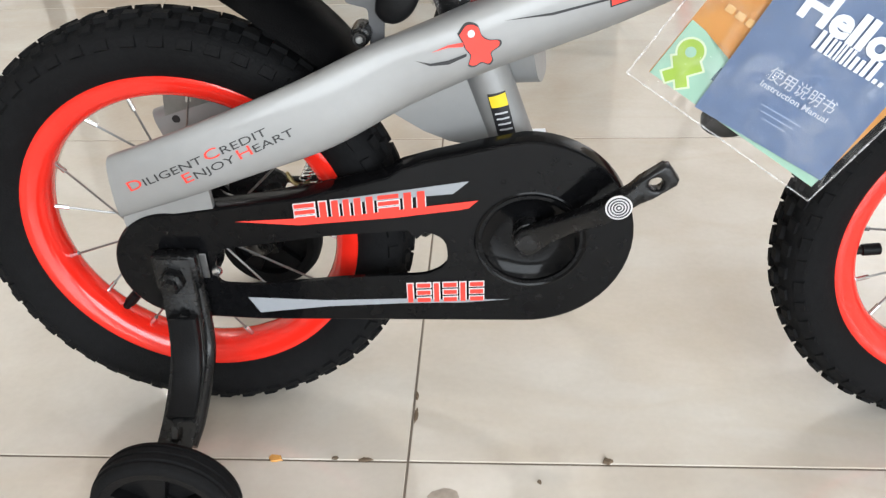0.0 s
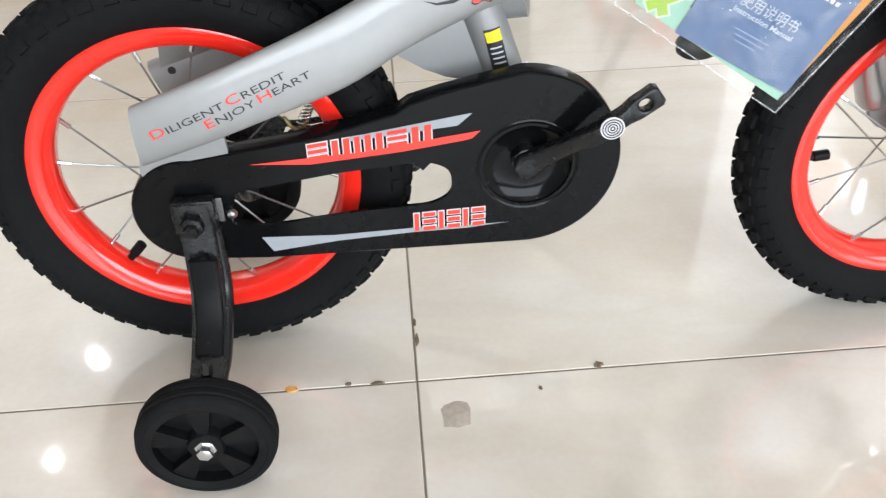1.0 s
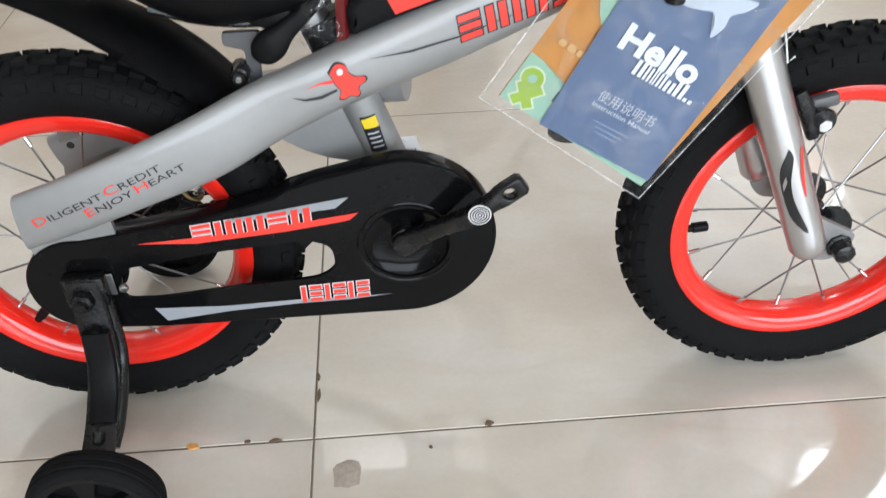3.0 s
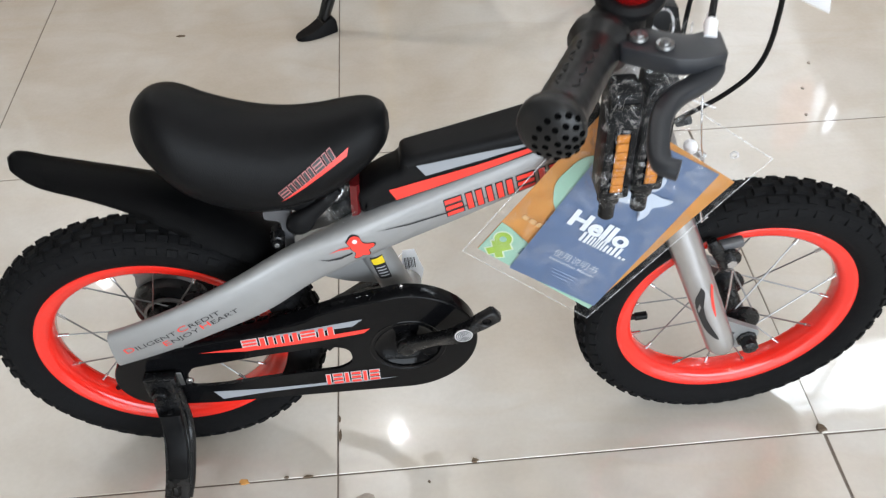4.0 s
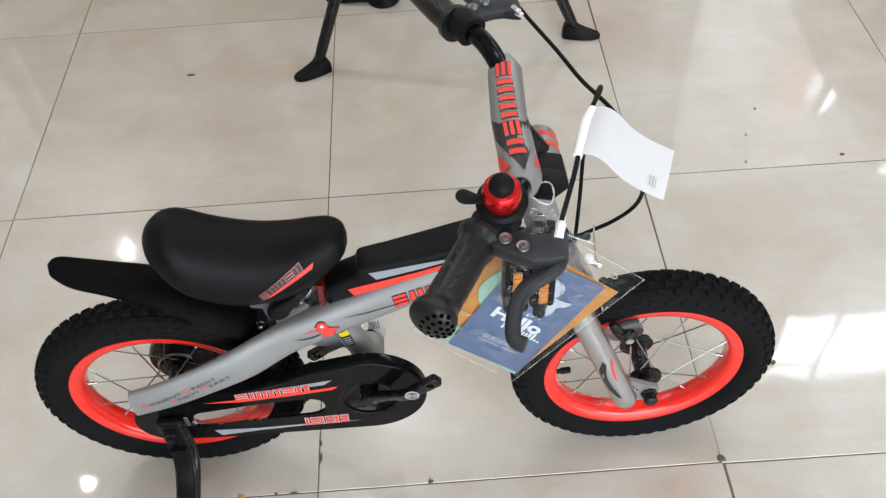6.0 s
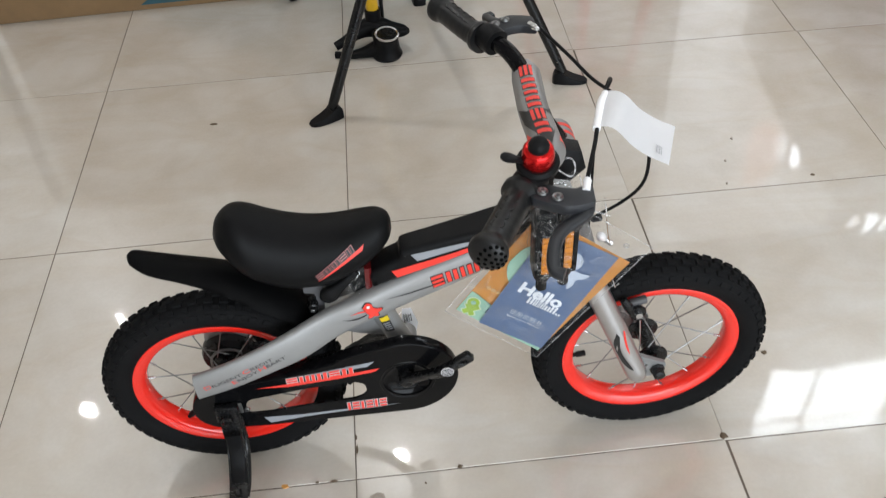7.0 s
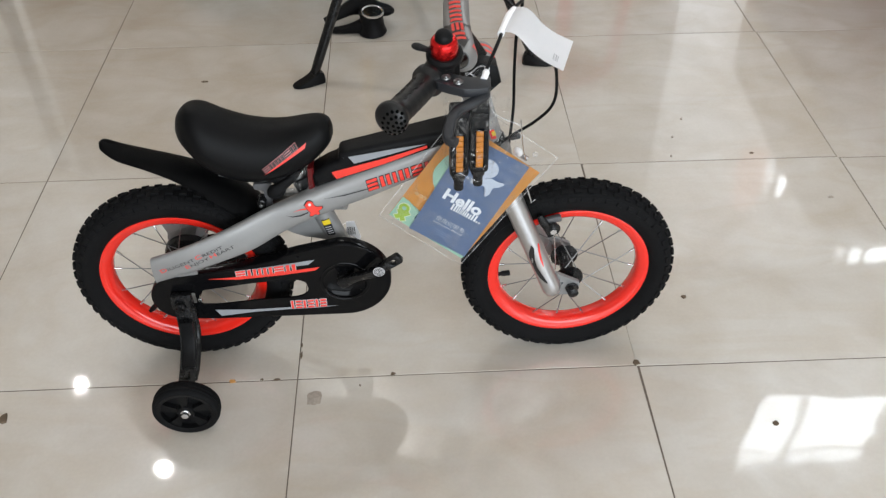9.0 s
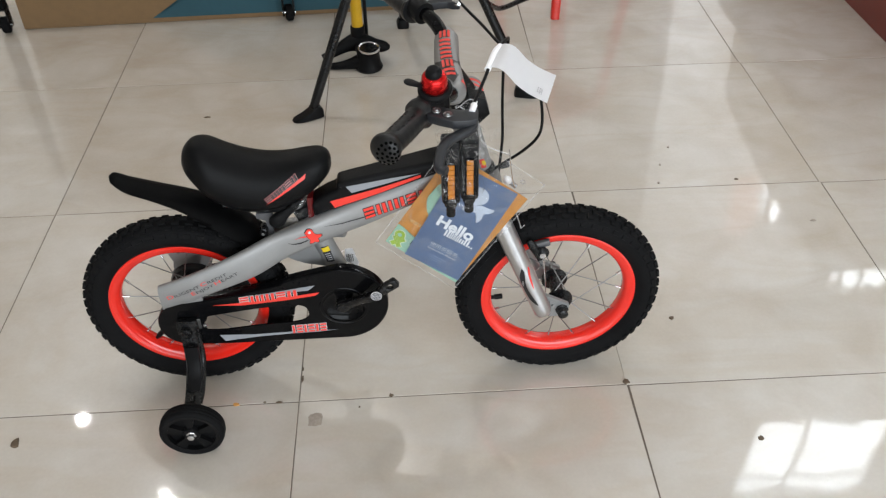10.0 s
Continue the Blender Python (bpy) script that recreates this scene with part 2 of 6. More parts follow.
def skin(rings, closed=False, caps=True, bm=None):
    """A mesh over rings of places, each ring closed."""
    bm = bm or bmesh.new()
    rows = [[bm.verts.new(v) for v in ring] for ring in rings]
    n = len(rows[0])
    pairs = list(zip(rows, rows[1:])) + ([(rows[-1], rows[0])] if closed else [])
    for a, b in pairs:
        for k in range(n):
            bm.faces.new((a[k], a[(k + 1) % n], b[(k + 1) % n], b[k]))
    if caps and not closed:
        bm.faces.new(rows[0][::-1])
        bm.faces.new(rows[-1])
    return bm


def tube(points, radius, n=12, bm=None, caps=True, closed=False):
    """A round tube along a line; radius is a number or one for each point."""
    p = [Vector(q) for q in points]
    radii = radius if isinstance(radius, (list, tuple)) else [radius] * len(p)
    rings, side = [], None
    for k, at in enumerate(p):
        ahead = (p[min(k + 1, len(p) - 1)] - p[max(k - 1, 0)]).normalized()
        if side is None:
            side = ahead.orthogonal().normalized()
        side = (side - ahead * side.dot(ahead)).normalized()
        up = ahead.cross(side)
        rings.append([at + radii[k] * (math.cos(a) * side + math.sin(a) * up) for a in (2 * math.pi * j / n for j in range(n))])
    return skin(rings, closed, caps, bm)


def loft(stations, n=28, power=2.6, bm=None):
    """A body along a line of (place, width across, height); width lies along y as far as it can."""
    p = [Vector(s[0]) for s in stations]
    rings = []
    for k, (at, wide, high) in enumerate(stations):
        ahead = (p[min(k + 1, len(p) - 1)] - p[max(k - 1, 0)]).normalized()
        side = Vector((0, 1, 0))
        side = (side - ahead * side.dot(ahead)).normalized()
        up = side.cross(ahead)
        ring = []
        for j in range(n):
            c, s = math.cos(2 * math.pi * j / n), math.sin(2 * math.pi * j / n)
            ring.append(Vector(at) + side * (wide / 2) * math.copysign(abs(c) ** (2 / power), c) + up * (high / 2) * math.copysign(abs(s) ** (2 / power), s))
        rings.append(ring)
    return skin(rings, bm=bm)


def smooth_stations(rows, steps=6):
    """Rows of x, y, z, width, height, with in-between stations."""
    places = spline([r[:3] for r in rows], steps)
    sizes = spline([(r[3], r[4], 0) for r in rows], steps)
    return [(a, b.x, b.y) for a, b in zip(places, sizes)]


def lathe(profile, centre, axis=(0, 1, 0), n=48, closed=True, bm=None):
    """Turns a profile of (radius, along) round an axis through the centre."""
    centre, axis = Vector(centre), Vector(axis).normalized()
    u = axis.orthogonal().normalized()
    v = axis.cross(u)
    rings = []
    for j in range(n):
        a = 2 * math.pi * j / n
        out = math.cos(a) * u + math.sin(a) * v
        rings.append([centre + r * out + h * axis for r, h in profile])
    bm = bm or bmesh.new()
    rows = [[bm.verts.new(q) for q in ring] for ring in rings]
    m = len(profile)
    for a, b in zip(rows, rows[1:] + rows[:1]):
        for k in range(m if closed else m - 1):
            bm.faces.new((a[k], a[(k + 1) % m], b[(k + 1) % m], b[k]))
    if not closed:
        for k in (0, m - 1):
            if profile[k][0] > 1e-5:
                bm.faces.new([row[k] for row in rows])
    bmesh.ops.remove_doubles(bm, verts=bm.verts[:], dist=1e-6)
    return bm


def slab(outline, y0, y1, holes=(), bm=None):
    """A plate of that outline in x and z, between two depths y, with holes through it."""
    work = bmesh.new()
    edges = []
    for loop in (outline, *holes):
        vs = [work.verts.new((x, y0, z)) for x, z in loop]
        edges += [work.edges.new((a, b)) for a, b in zip(vs, vs[1:] + vs[:1])]
    bmesh.ops.triangle_fill(work, edges=edges, use_beauty=True)
    made = bmesh.ops.extrude_face_region(work, geom=work.faces[:])
    bmesh.ops.translate(work, vec=(0, y1 - y0, 0), verts=[g for g in made["geom"] if isinstance(g, bmesh.types.BMVert)])
    bmesh.ops.recalc_face_normals(work, faces=work.faces[:])
    return merged(bm, work) if bm else work


def merged(bm, other):
    data = bpy.data.meshes.new("joined")
    other.to_mesh(data)
    other.free()
    bm.from_mesh(data)
    bpy.data.meshes.remove(data)
    return bm


def brick(centre, size, turn=None, bevel=0.0, bm=None, segments=2):
    """A box of a size with its edges rounded, turned by a matrix."""
    work = bmesh.new()
    bmesh.ops.create_cube(work, size=1)
    bmesh.ops.scale(work, vec=size, verts=work.verts[:])
    if bevel:
        bmesh.ops.bevel(work, geom=work.edges[:], offset=bevel, segments=segments, affect="EDGES", profile=0.5)
    work.transform(Matrix.Translation(centre) @ (turn.to_4x4() if turn else Matrix()))
    return merged(bm, work) if bm else work


def rounded(points, radius, steps=4):
    """A polygon in the plane with its corners rounded."""
    out = []
    for k in range(len(points)):
        a, b, c = (Vector(points[(k + d) % len(points)]) for d in (-1, 0, 1))
        r = min(radius, (a - b).length * 0.45, (c - b).length * 0.45)
        p, q = b + (a - b).normalized() * r, b + (c - b).normalized() * r
        for s in range(steps + 1):
            t = s / steps
            out.append(tuple((1 - t) ** 2 * p + 2 * t * (1 - t) * b + t * t * q))
    return out


def arc(cx, cz, r, a0, a1, n):
    return [(cx + r * math.cos(radians(a0 + (a1 - a0) * k / n)), cz + r * math.sin(radians(a0 + (a1 - a0) * k / n))) for k in range(n + 1)]


def mesh_of(name, bm, mat, sharp=38, origin=(0, 0, 0)):
    bmesh.ops.recalc_face_normals(bm, faces=bm.faces[:])
    bmesh.ops.translate(bm, vec=-Vector(origin), verts=bm.verts[:])
    for face in bm.faces:
        face.smooth = True
    for edge in bm.edges:
        if len(edge.link_faces) == 2 and edge.calc_face_angle(0) > radians(sharp):
            edge.smooth = False
    data = bpy.data.meshes.new(name)
    bm.to_mesh(data)
    bm.free()
    data.materials.append(mat)
    return data


ORIGIN = {}


def thing(name, at, label, category, group="", kind=""):
    """An empty at the base of a thing, to which its parts belong."""
    ob = new(name)
    ob.empty_display_size = 0.05
    ob.location = at
    ORIGIN[ob.name] = Vector(at)
    return tagged(ob, label, category, group, kind)


def part(name, bm, mat, parent, label="", sharp=38):
    """A mesh, given in the place's own metres, as one part of a thing or of a part."""
    at = ORIGIN[parent.name]
    ob = new(name, mesh_of(name, bm, mat, sharp, at))
    ob.parent = parent
    ORIGIN[ob.name] = at
    return tagged(ob, label)


def single(name, bm, mat, label, category, kind="", group="", sharp=38, at=(0, 0, 0)):
    ob = new(name, mesh_of(name, bm, mat, sharp, at))
    ob.location = at
    ORIGIN[ob.name] = Vector(at)
    return tagged(ob, label, category, group, kind)


def piece(name, data, parent, place):
    """A part that shares its mesh with its like; place is a matrix in the place's own metres."""
    ob = new(name, data)
    ob.parent = parent
    ob.matrix_basis = Matrix.Translation(-ORIGIN[parent.name]) @ place
    return ob


def basis(o, right, up):
    """The matrix that lays the plane of x and y on a surface: x along right, y along up, z off the surface."""
    r = Vector(right).normalized()
    u = (Vector(up) - r * Vector(up).dot(r)).normalized()
    m = Matrix((r, u, r.cross(u))).transposed().to_4x4()
    m.translation = o
    return m


def lettering(body, size, bold=0.0, depth=0.0):
    """Letters of the built-in font as a bmesh in the plane of x and y, with their width."""
    curve = bpy.data.curves.new("lettering", "FONT")
    curve.body, curve.size, curve.offset, curve.extrude, curve.resolution_u = body, size, bold, depth, 3
    ob = new("lettering", curve)
    bpy.context.view_layer.update()
    data = bpy.data.meshes.new_from_object(ob.evaluated_get(bpy.context.evaluated_depsgraph_get()))
    bm = bmesh.new()
    bm.from_mesh(data)
    bpy.data.objects.remove(ob)
    bpy.data.meshes.remove(data)
    bpy.data.curves.remove(curve)
    wide = max((v.co.x for v in bm.verts), default=0)
    return bm, wide


def flat(outline, m, thick=0.0006):
    """A thin sheet of that outline laid on a surface by a matrix."""
    bm = bmesh.new()
    low = [bm.verts.new(m @ Vector((x, y, 0))) for x, y in outline]
    top = [bm.verts.new(m @ Vector((x, y, thick))) for x, y in outline]
    bm.faces.new(low[::-1])
    bm.faces.new(top)
    for k in range(len(low)):
        j = (k + 1) % len(low)
        bm.faces.new((low[k], low[j], top[j], top[k]))
    bmesh.ops.triangulate(bm, faces=[f for f in bm.faces if len(f.verts) > 4])
    return bm


def drape(bm, ob, lift=0.0005, cuts=0):
    """Lays a flat cut-out on the near side of a part, which it follows."""
    if cuts:
        bmesh.ops.triangulate(bm, faces=bm.faces[:])
        bmesh.ops.subdivide_edges(bm, edges=bm.edges[:], cuts=cuts, use_grid_fill=True)
    at = ORIGIN[ob.name]
    found, missed = [], []
    for v in bm.verts:
        hit, place, _, _ = ob.ray_cast(Vector((v.co.x, -1, v.co.z)) - at, (0, 1, 0))
        if hit:
            v.co.y = place.y + at.y - lift
            found.append(v.co.y)
        else:
            missed.append(v)
    for v in missed:
        v.co.y = max(found)
    return bm


def cutout(points):
    bm = bmesh.new()
    bm.faces.new([bm.verts.new((x, 0, z)) for x, z in points])
    return bm


def inset(points, d):
    """The outline moved inwards by d; the points run anticlockwise."""
    out = []
    for k in range(len(points)):
        a, c = Vector(points[k - 1]), Vector(points[(k + 1) % len(points)])
        t = (c - a).normalized()
        out.append((points[k][0] - t.y * d, points[k][1] + t.x * d))
    return out


def cylinder(a, b, radius, n=16, bm=None, bevel=0.0):
    a, b = Vector(a), Vector(b)
    if bevel:
        d = (b - a).normalized() * bevel
        return tube([a, a + d, b - d, b], [radius - bevel, radius, radius, radius - bevel], n, bm)
    return tube([a, b], radius, n, bm)


# ---- the room ----
BACK, TALL, LOW, EDGE = 3.2, 6.2, 2.62, 0.9


def wall(name, x0, x1, y0, y1, z0, z1, mat=PLASTER, label="plain pale plaster wall"):
    return single(name, brick(((x0 + x1) / 2, (y0 + y1) / 2, (z0 + z1) / 2), (x1 - x0, y1 - y0, z1 - z0)), mat, label, "wall", "structure")


wall("wall_north_west", -4.2, 1.59, BACK, BACK + 0.2, 0, TALL)
wall("wall_north_east", 4.0, 4.24, BACK, BACK + 0.2, 0, TALL)
wall("wall_north_corner", 4.24, 5.0, BACK, BACK + 0.2, 0, 4.22)
wall("wall_north_lintel", 4.24, 5.0, BACK, BACK + 0.2, 5.27, TALL)
wall("wall_north_band", 1.59, 4.0, BACK, BACK + 0.2, 2.84, 4.22)
wall("wall_north_top", 1.59, 4.0, BACK, BACK + 0.2, 5.27, TALL)
wall("wall_west", -4.4, -4.2, -4.2, BACK + 0.2, 0, TALL)
wall("wall_east", 5.0, 5.2, -4.2, BACK + 0.2, 0, TALL)
# glazed opening behind the camera, unseen and added to hold the daylight lamp
wall("wall_south_west", -4.2, -0.75, -4.2, -4.0, 0, TALL)
wall("wall_south_east", 4.25, 5.0, -4.2, -4.0, 0, TALL)
wall("wall_south_sill", -0.75, 4.25, -4.2, -4.0, 0, 0.40)
wall("wall_south_lintel", -0.75, 4.25, -4.2, -4.0, 2.70, TALL)
wall("wall_fascia", EDGE - 0.1, EDGE, -4.0, BACK, LOW + 0.1, TALL)
single("ceiling_low", brick(((-4.2 + EDGE) / 2, (BACK - 4.0) / 2, LOW + 0.05), (EDGE + 4.2, BACK + 4.0, 0.1)), CEILING_PAINT, "flat painted ceiling with small round lamps", "ceiling", "structure")
single("ceiling_high", brick(((5 + EDGE) / 2, (BACK - 4.0) / 2, TALL + 0.05), (5 - EDGE + 0.2, BACK + 4.4, 0.1)), CEILING_PAINT, "flat painted ceiling over the tall bay", "ceiling", "structure")


def window(name, x0, x1, z0, z1, mat, bars, label, rim=PLASTIC):
    e = 0.05 if x1 - x0 > 0.5 else 0.015
    depth = 0.05 if x1 - x0 < 0.5 else 0.0
    frame_bm = slab([(x0, z0), (x1, z0), (x1, z1), (x0, z1)], BACK - 0.01 - depth, BACK + 0.09 - 2 * depth, [[(x0 + e, z0 + e), (x1 - e, z0 + e), (x1 - e, z1 - e), (x0 + e, z1 - e)]])
    for b in bars:
        brick((b, BACK + 0.03 - 1.3 * depth, (z0 + z1) / 2), (0.022, 0.06 - 0.6 * depth, z1 - z0 - 2 * e), bm=frame_bm)
    ob = single(name, frame_bm, rim, label, "window", "structure")
    pane = part("pane", brick(((x0 + x1) / 2, BACK + 0.06 - 1.6 * depth, (z0 + z1) / 2), (x1 - x0 - 2 * e + 0.01, 0.01, z1 - z0 - 2 * e + 0.01)), mat, ob, "bright daylight pane")
    return ob


front_bm = slab([(-0.75, 0.40), (4.25, 0.40), (4.25, 2.70), (-0.75, 2.70)], -4.14, -4.06, [[(-0.69, 0.46), (4.19, 0.46), (4.19, 2.64), (-0.69, 2.64)]])
for x in (0.5, 1.75, 3.0):
    brick((x, -4.10, 1.55), (0.05, 0.06, 2.18), bm=front_bm)
added_front = single("window_7", front_bm, SPOKE_STEEL, "wide metal-framed window with clear panes, added unseen behind the camera", "window", "structure")
for x0, x1 in ((-0.69, 0.475), (0.525, 1.725), (1.775, 2.975), (3.025, 4.19)):
    part("pane", brick(((x0 + x1) / 2, -4.10, 1.55), (x1 - x0 + 0.01, 0.008, 2.19)), SLEEVE, added_front, "clear glass pane")
window("window_1", 2.80, 4.0, 4.22, 5.27, DAY, (3.27,), "high metal-framed window of the tall bay with a bright sky behind", SPOKE_STEEL)
window("window_6", 4.24, 5.0, 4.22, 5.27, DAY, (4.62,), "high metal-framed window in the corner of the tall bay", SPOKE_STEEL)
part("transom", brick((3.40, BACK + 0.03, 5.03), (1.10, 0.03, 0.018)), SPOKE_STEEL, bpy.data.objects["window_1"])
wall("wall_pier", 1.59, 2.80, BACK, BACK + 0.2, 4.22, 5.27)
# glowing panes placed only for the bright fields and glints mirrored in the floor
doors = window("window_3", 1.59, 2.95, 0.0, 2.84, FROST, (), "frosted glazed doors with a pale metal frame", WHITE_DECAL)
window("window_2", 2.43, 2.52, 1.92, 2.18, DAY, (), "small glowing pane placed for a glint in the floor", WHITE_DECAL)
window("window_5", 3.06, 3.40, 2.50, 2.80, DAY, (3.2,), "small glowing pane placed for a bright patch mirrored in the floor")
window("window_4", 2.95, 4.0, 0.0, 2.84, FROST, (3.45,), "frosted glazed screen beside the doors", WHITE_DECAL)
# slanted slab before the frosted screen, added for a dark field mirrored in the floor
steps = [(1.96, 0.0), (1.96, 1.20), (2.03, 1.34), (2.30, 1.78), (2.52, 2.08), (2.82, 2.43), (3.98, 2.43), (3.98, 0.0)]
single("stairs", slab(steps, BACK - 0.26, BACK - 0.10), SLAB_PLASTER, "beige plastered slab with a slanted edge, placed for a dark field mirrored in the floor", "stairs", "structure")
# glowing patch added for the reddish blur mirrored in the floor
part("glow_patch", slab(rounded([(2.20, 1.90), (2.38, 1.88), (2.42, 2.20), (2.36, 2.38), (2.24, 2.34)], 0.09), BACK + 0.045, BACK + 0.051), REDDISH_GLOW, doors, "glowing reddish patch on the frosted pane, placed for a tint mirrored in the floor")


def ceiling_lamp(x, y, watts):
    lamp = single("ceiling_lamp", lathe([(0.046, 0.0), (0.054, -0.006), (0.050, -0.014), (0.034, -0.010), (0.032, 0.0)], (x, y, LOW), (0, 0, 1), 28), CHROME,
                  "small round recessed ceiling lamp, lit", "ceiling lamp", "ceiling lamps", at=(x, y, LOW))
    part("lens", lathe([(0.0, -0.007), (0.028, -0.005), (0.031, -0.001), (0.0, -0.001)], (x, y, LOW), (0, 0, 1), 28, False), LED, lamp, "glowing lamp lens")
    data = bpy.data.lights.new("lamp_light", "AREA")
    data.shape, data.size, data.energy, data.color = "DISK", 0.05, watts, (1.0, 0.99, 0.975)
    new("lamp_light", data).matrix_world = look((x, y, LOW - 0.016), (x, y, 0))


for x, y, watts in ((-1.68, 2.22, 2.5), (-1.62, 2.88, 4.5), (-1.12, 1.65, 4), (-1.54, 1.38, 0.8), (-0.03, 1.72, 8)):
    ceiling_lamp(x, y, watts)
# assumed grid of further lamps out of view, added to fill from above
for x in (-1.6, -0.5, 0.6):
    for y in (-2.2, -1.0, 0.2):
        ceiling_lamp(x, y, 0.4 if x < -1 else 0.8 if x < 0 else 4)


# ---- the bicycle ----
YC = 0.085
bike = thing("childrens_bicycle", (0.15, YC, 0), "silver children's bicycle with red rims, black saddle and training wheels", "bicycle")


def wheel(name, centre, hub_half, label, valve_angle, spoke_angle):
    """A knobbly tyre on a red spoked rim."""
    c = Vector(centre)
    half = [(0.1325, 0.0140), (0.139, 0.0205), (0.148, 0.0252), (0.158, 0.0265), (0.167, 0.0240), (0.1725, 0.018), (0.1755, 0.009), (0.1765, 0.0)]
    profile = half + [(r, -y) for r, y in half[-2::-1]] + [(0.127, -0.012), (0.127, 0.012)]
    ty = part(name, lathe(profile, c, (0, 1, 0), 96), RUBBER, bike, label, 60)
    tread = bmesh.new()
    count = 52
    for k in range(count):
        for row, (r, y, lean, along, across, tall) in enumerate(((0.1763, 0.0055, 5, 0.0135, 0.0088, 0.0062), (0.1763, -0.0055, -5, 0.0135, 0.0088, 0.0062),
                                                                 (0.1732, 0.0158, 32, 0.0115, 0.0080, 0.0058), (0.1732, -0.0158, -32, 0.0115, 0.0080, 0.0058),
                                                                 (0.1640, 0.0246, 62, 0.0120, 0.0085, 0.0036), (0.1640, -0.0246, -62, 0.0120, 0.0085, 0.0036))):
            a = 2 * math.pi * (k + (0.5 if row in (1, 2, 5) else 0.0)) / count
            m = Matrix.Translation(c) @ Matrix.Rotation(a, 4, "Y") @ Matrix.Translation((0, y, r)) @ Matrix.Rotation(radians(-lean), 4, "X")
            low = [tread.verts.new(m @ Vector((sx * along / 2, sy * across / 2, -tall / 2))) for sx, sy in ((-1, -1), (1, -1), (1, 1), (-1, 1))]
            top = [tread.verts.new(m @ Vector((sx * along * 0.42, sy * across * 0.42, tall / 2))) for sx, sy in ((-1, -1), (1, -1), (1, 1), (-1, 1))]
            tread.faces.new(top)
            for j in range(4):
                i = (j + 1) % 4
                tread.faces.new((low[j], low[i], top[i], top[j]))
    tagged(part("tread", tread, RUBBER, ty, "knobbly tread blocks"), kind="stuff")
    edge = [(0.1360, 0.0150), (0.1352, 0.0172), (0.1325, 0.0182), (0.1285, 0.0170), (0.1235, 0.0155), (0.1190, 0.0125), (0.1165, 0.0070), (0.1160, 0.0)]
    part("rim", lathe(edge + [(r, -y) for r, y in edge[-2::-1]] + [(0.128, -0.010), (0.128, 0.010)], c, (0, 1, 0), 96), RED_RIM, ty, "glossy orange-red rim")
    h = hub_half
    hub = [(0.0, -h - 0.004), (0.008, -h - 0.004), (0.009, -h), (0.023, -h + 0.001), (0.0235, -h + 0.004), (0.014, -h + 0.006), (0.0115, -h + 0.014)]
    part("hub", lathe(hub + [(r, -y) for r, y in hub[::-1]], c, (0, 1, 0), 32, False), DARK_STEEL, ty, "black hub with flanges")
    spoke = nipple = None
    for k in range(16):
        side = 1 if k % 2 else -1
        a = 2 * math.pi * k / 16 + spoke_angle
        b = a + (1.0 if (k // 2) % 2 else -1.0)
        p = c + Vector((0.0205 * math.cos(b), side * (h - 0.002), 0.0205 * math.sin(b)))
        q = c + Vector((0.1170 * math.cos(a), side * 0.003, 0.1170 * math.sin(a)))
        if spoke is None:
            size = (q - p).length
            spoke = mesh_of("spoke", cylinder((0, 0, 0), (0, 0, size), 0.00095, 6), SPOKE_STEEL)
            nipple = mesh_of("nipple", cylinder((0, 0, size - 0.011), (0, 0, size), 0.0019, 8), CHROME)
        m = Matrix.Translation(p) @ (q - p).to_track_quat("Z", "Y").to_matrix().to_4x4()
        piece("spoke", spoke, ty, m)
        piece("nipple", nipple, ty, m)
    out = Vector((math.cos(valve_angle), 0, math.sin(valve_angle)))
    base = c + out * 0.117
    part("valve", tube([base, base - out * 0.006, base - out * 0.007, base - out * 0.02, base - out * 0.021], [0.0035, 0.0035, 0.0048, 0.0048, 0.003], 10), PLASTIC, ty, "black valve cap")
    return ty


REAR, FRONT = Vector((-0.1712, 0.0838, 0.1848)), Vector((0.4695, 0.0722, 0.1795))
rear_wheel = wheel("rear_wheel", REAR, 0.030, "black knobbly rear tyre", radians(227.5), radians(15))
front_wheel = wheel("front_wheel", FRONT, 0.030, "black knobbly front tyre", radians(186), radians(19))
drum = [(0.0, 0.036), (0.030, 0.036), (0.040, 0.040), (0.043, 0.046), (0.043, 0.058), (0.036, 0.063), (0.028, 0.061), (0.024, 0.066), (0.0, 0.066)]
part("band_brake", lathe(drum, REAR, (0, 1, 0), 40, False), DARK_STEEL, bike, "round black band brake drum")
part("brake_ring", lathe([(0.026, 0.030), (0.029, 0.030), (0.029, 0.034), (0.026, 0.034)], REAR, (0, 1, 0), 36), SPOKE_STEEL, bike, "steel ring of the brake drum")
# darker steel than the other dropouts: this plate's shade is put into its colour
part("far_plate", slab(rounded([(-0.1955, 0.2830), (-0.1985, 0.2550), (-0.1970, 0.2150), (-0.1600, 0.2150), (-0.1480, 0.2500), (-0.1480, 0.2760)], 0.006), 0.1345, 0.1375), SPOKE_STEEL, bike, "far dropout plate with a bolt hole, in a steel darkened for its shade")
# a black disc on the plate paints the dark of the hole
part("bolt_hole", cylinder((-0.189, 0.1335, 0.255), (-0.189, 0.1350, 0.255), 0.0035, 12), BLACK_DECAL, bike, "flat black disc for the shaded bolt hole")

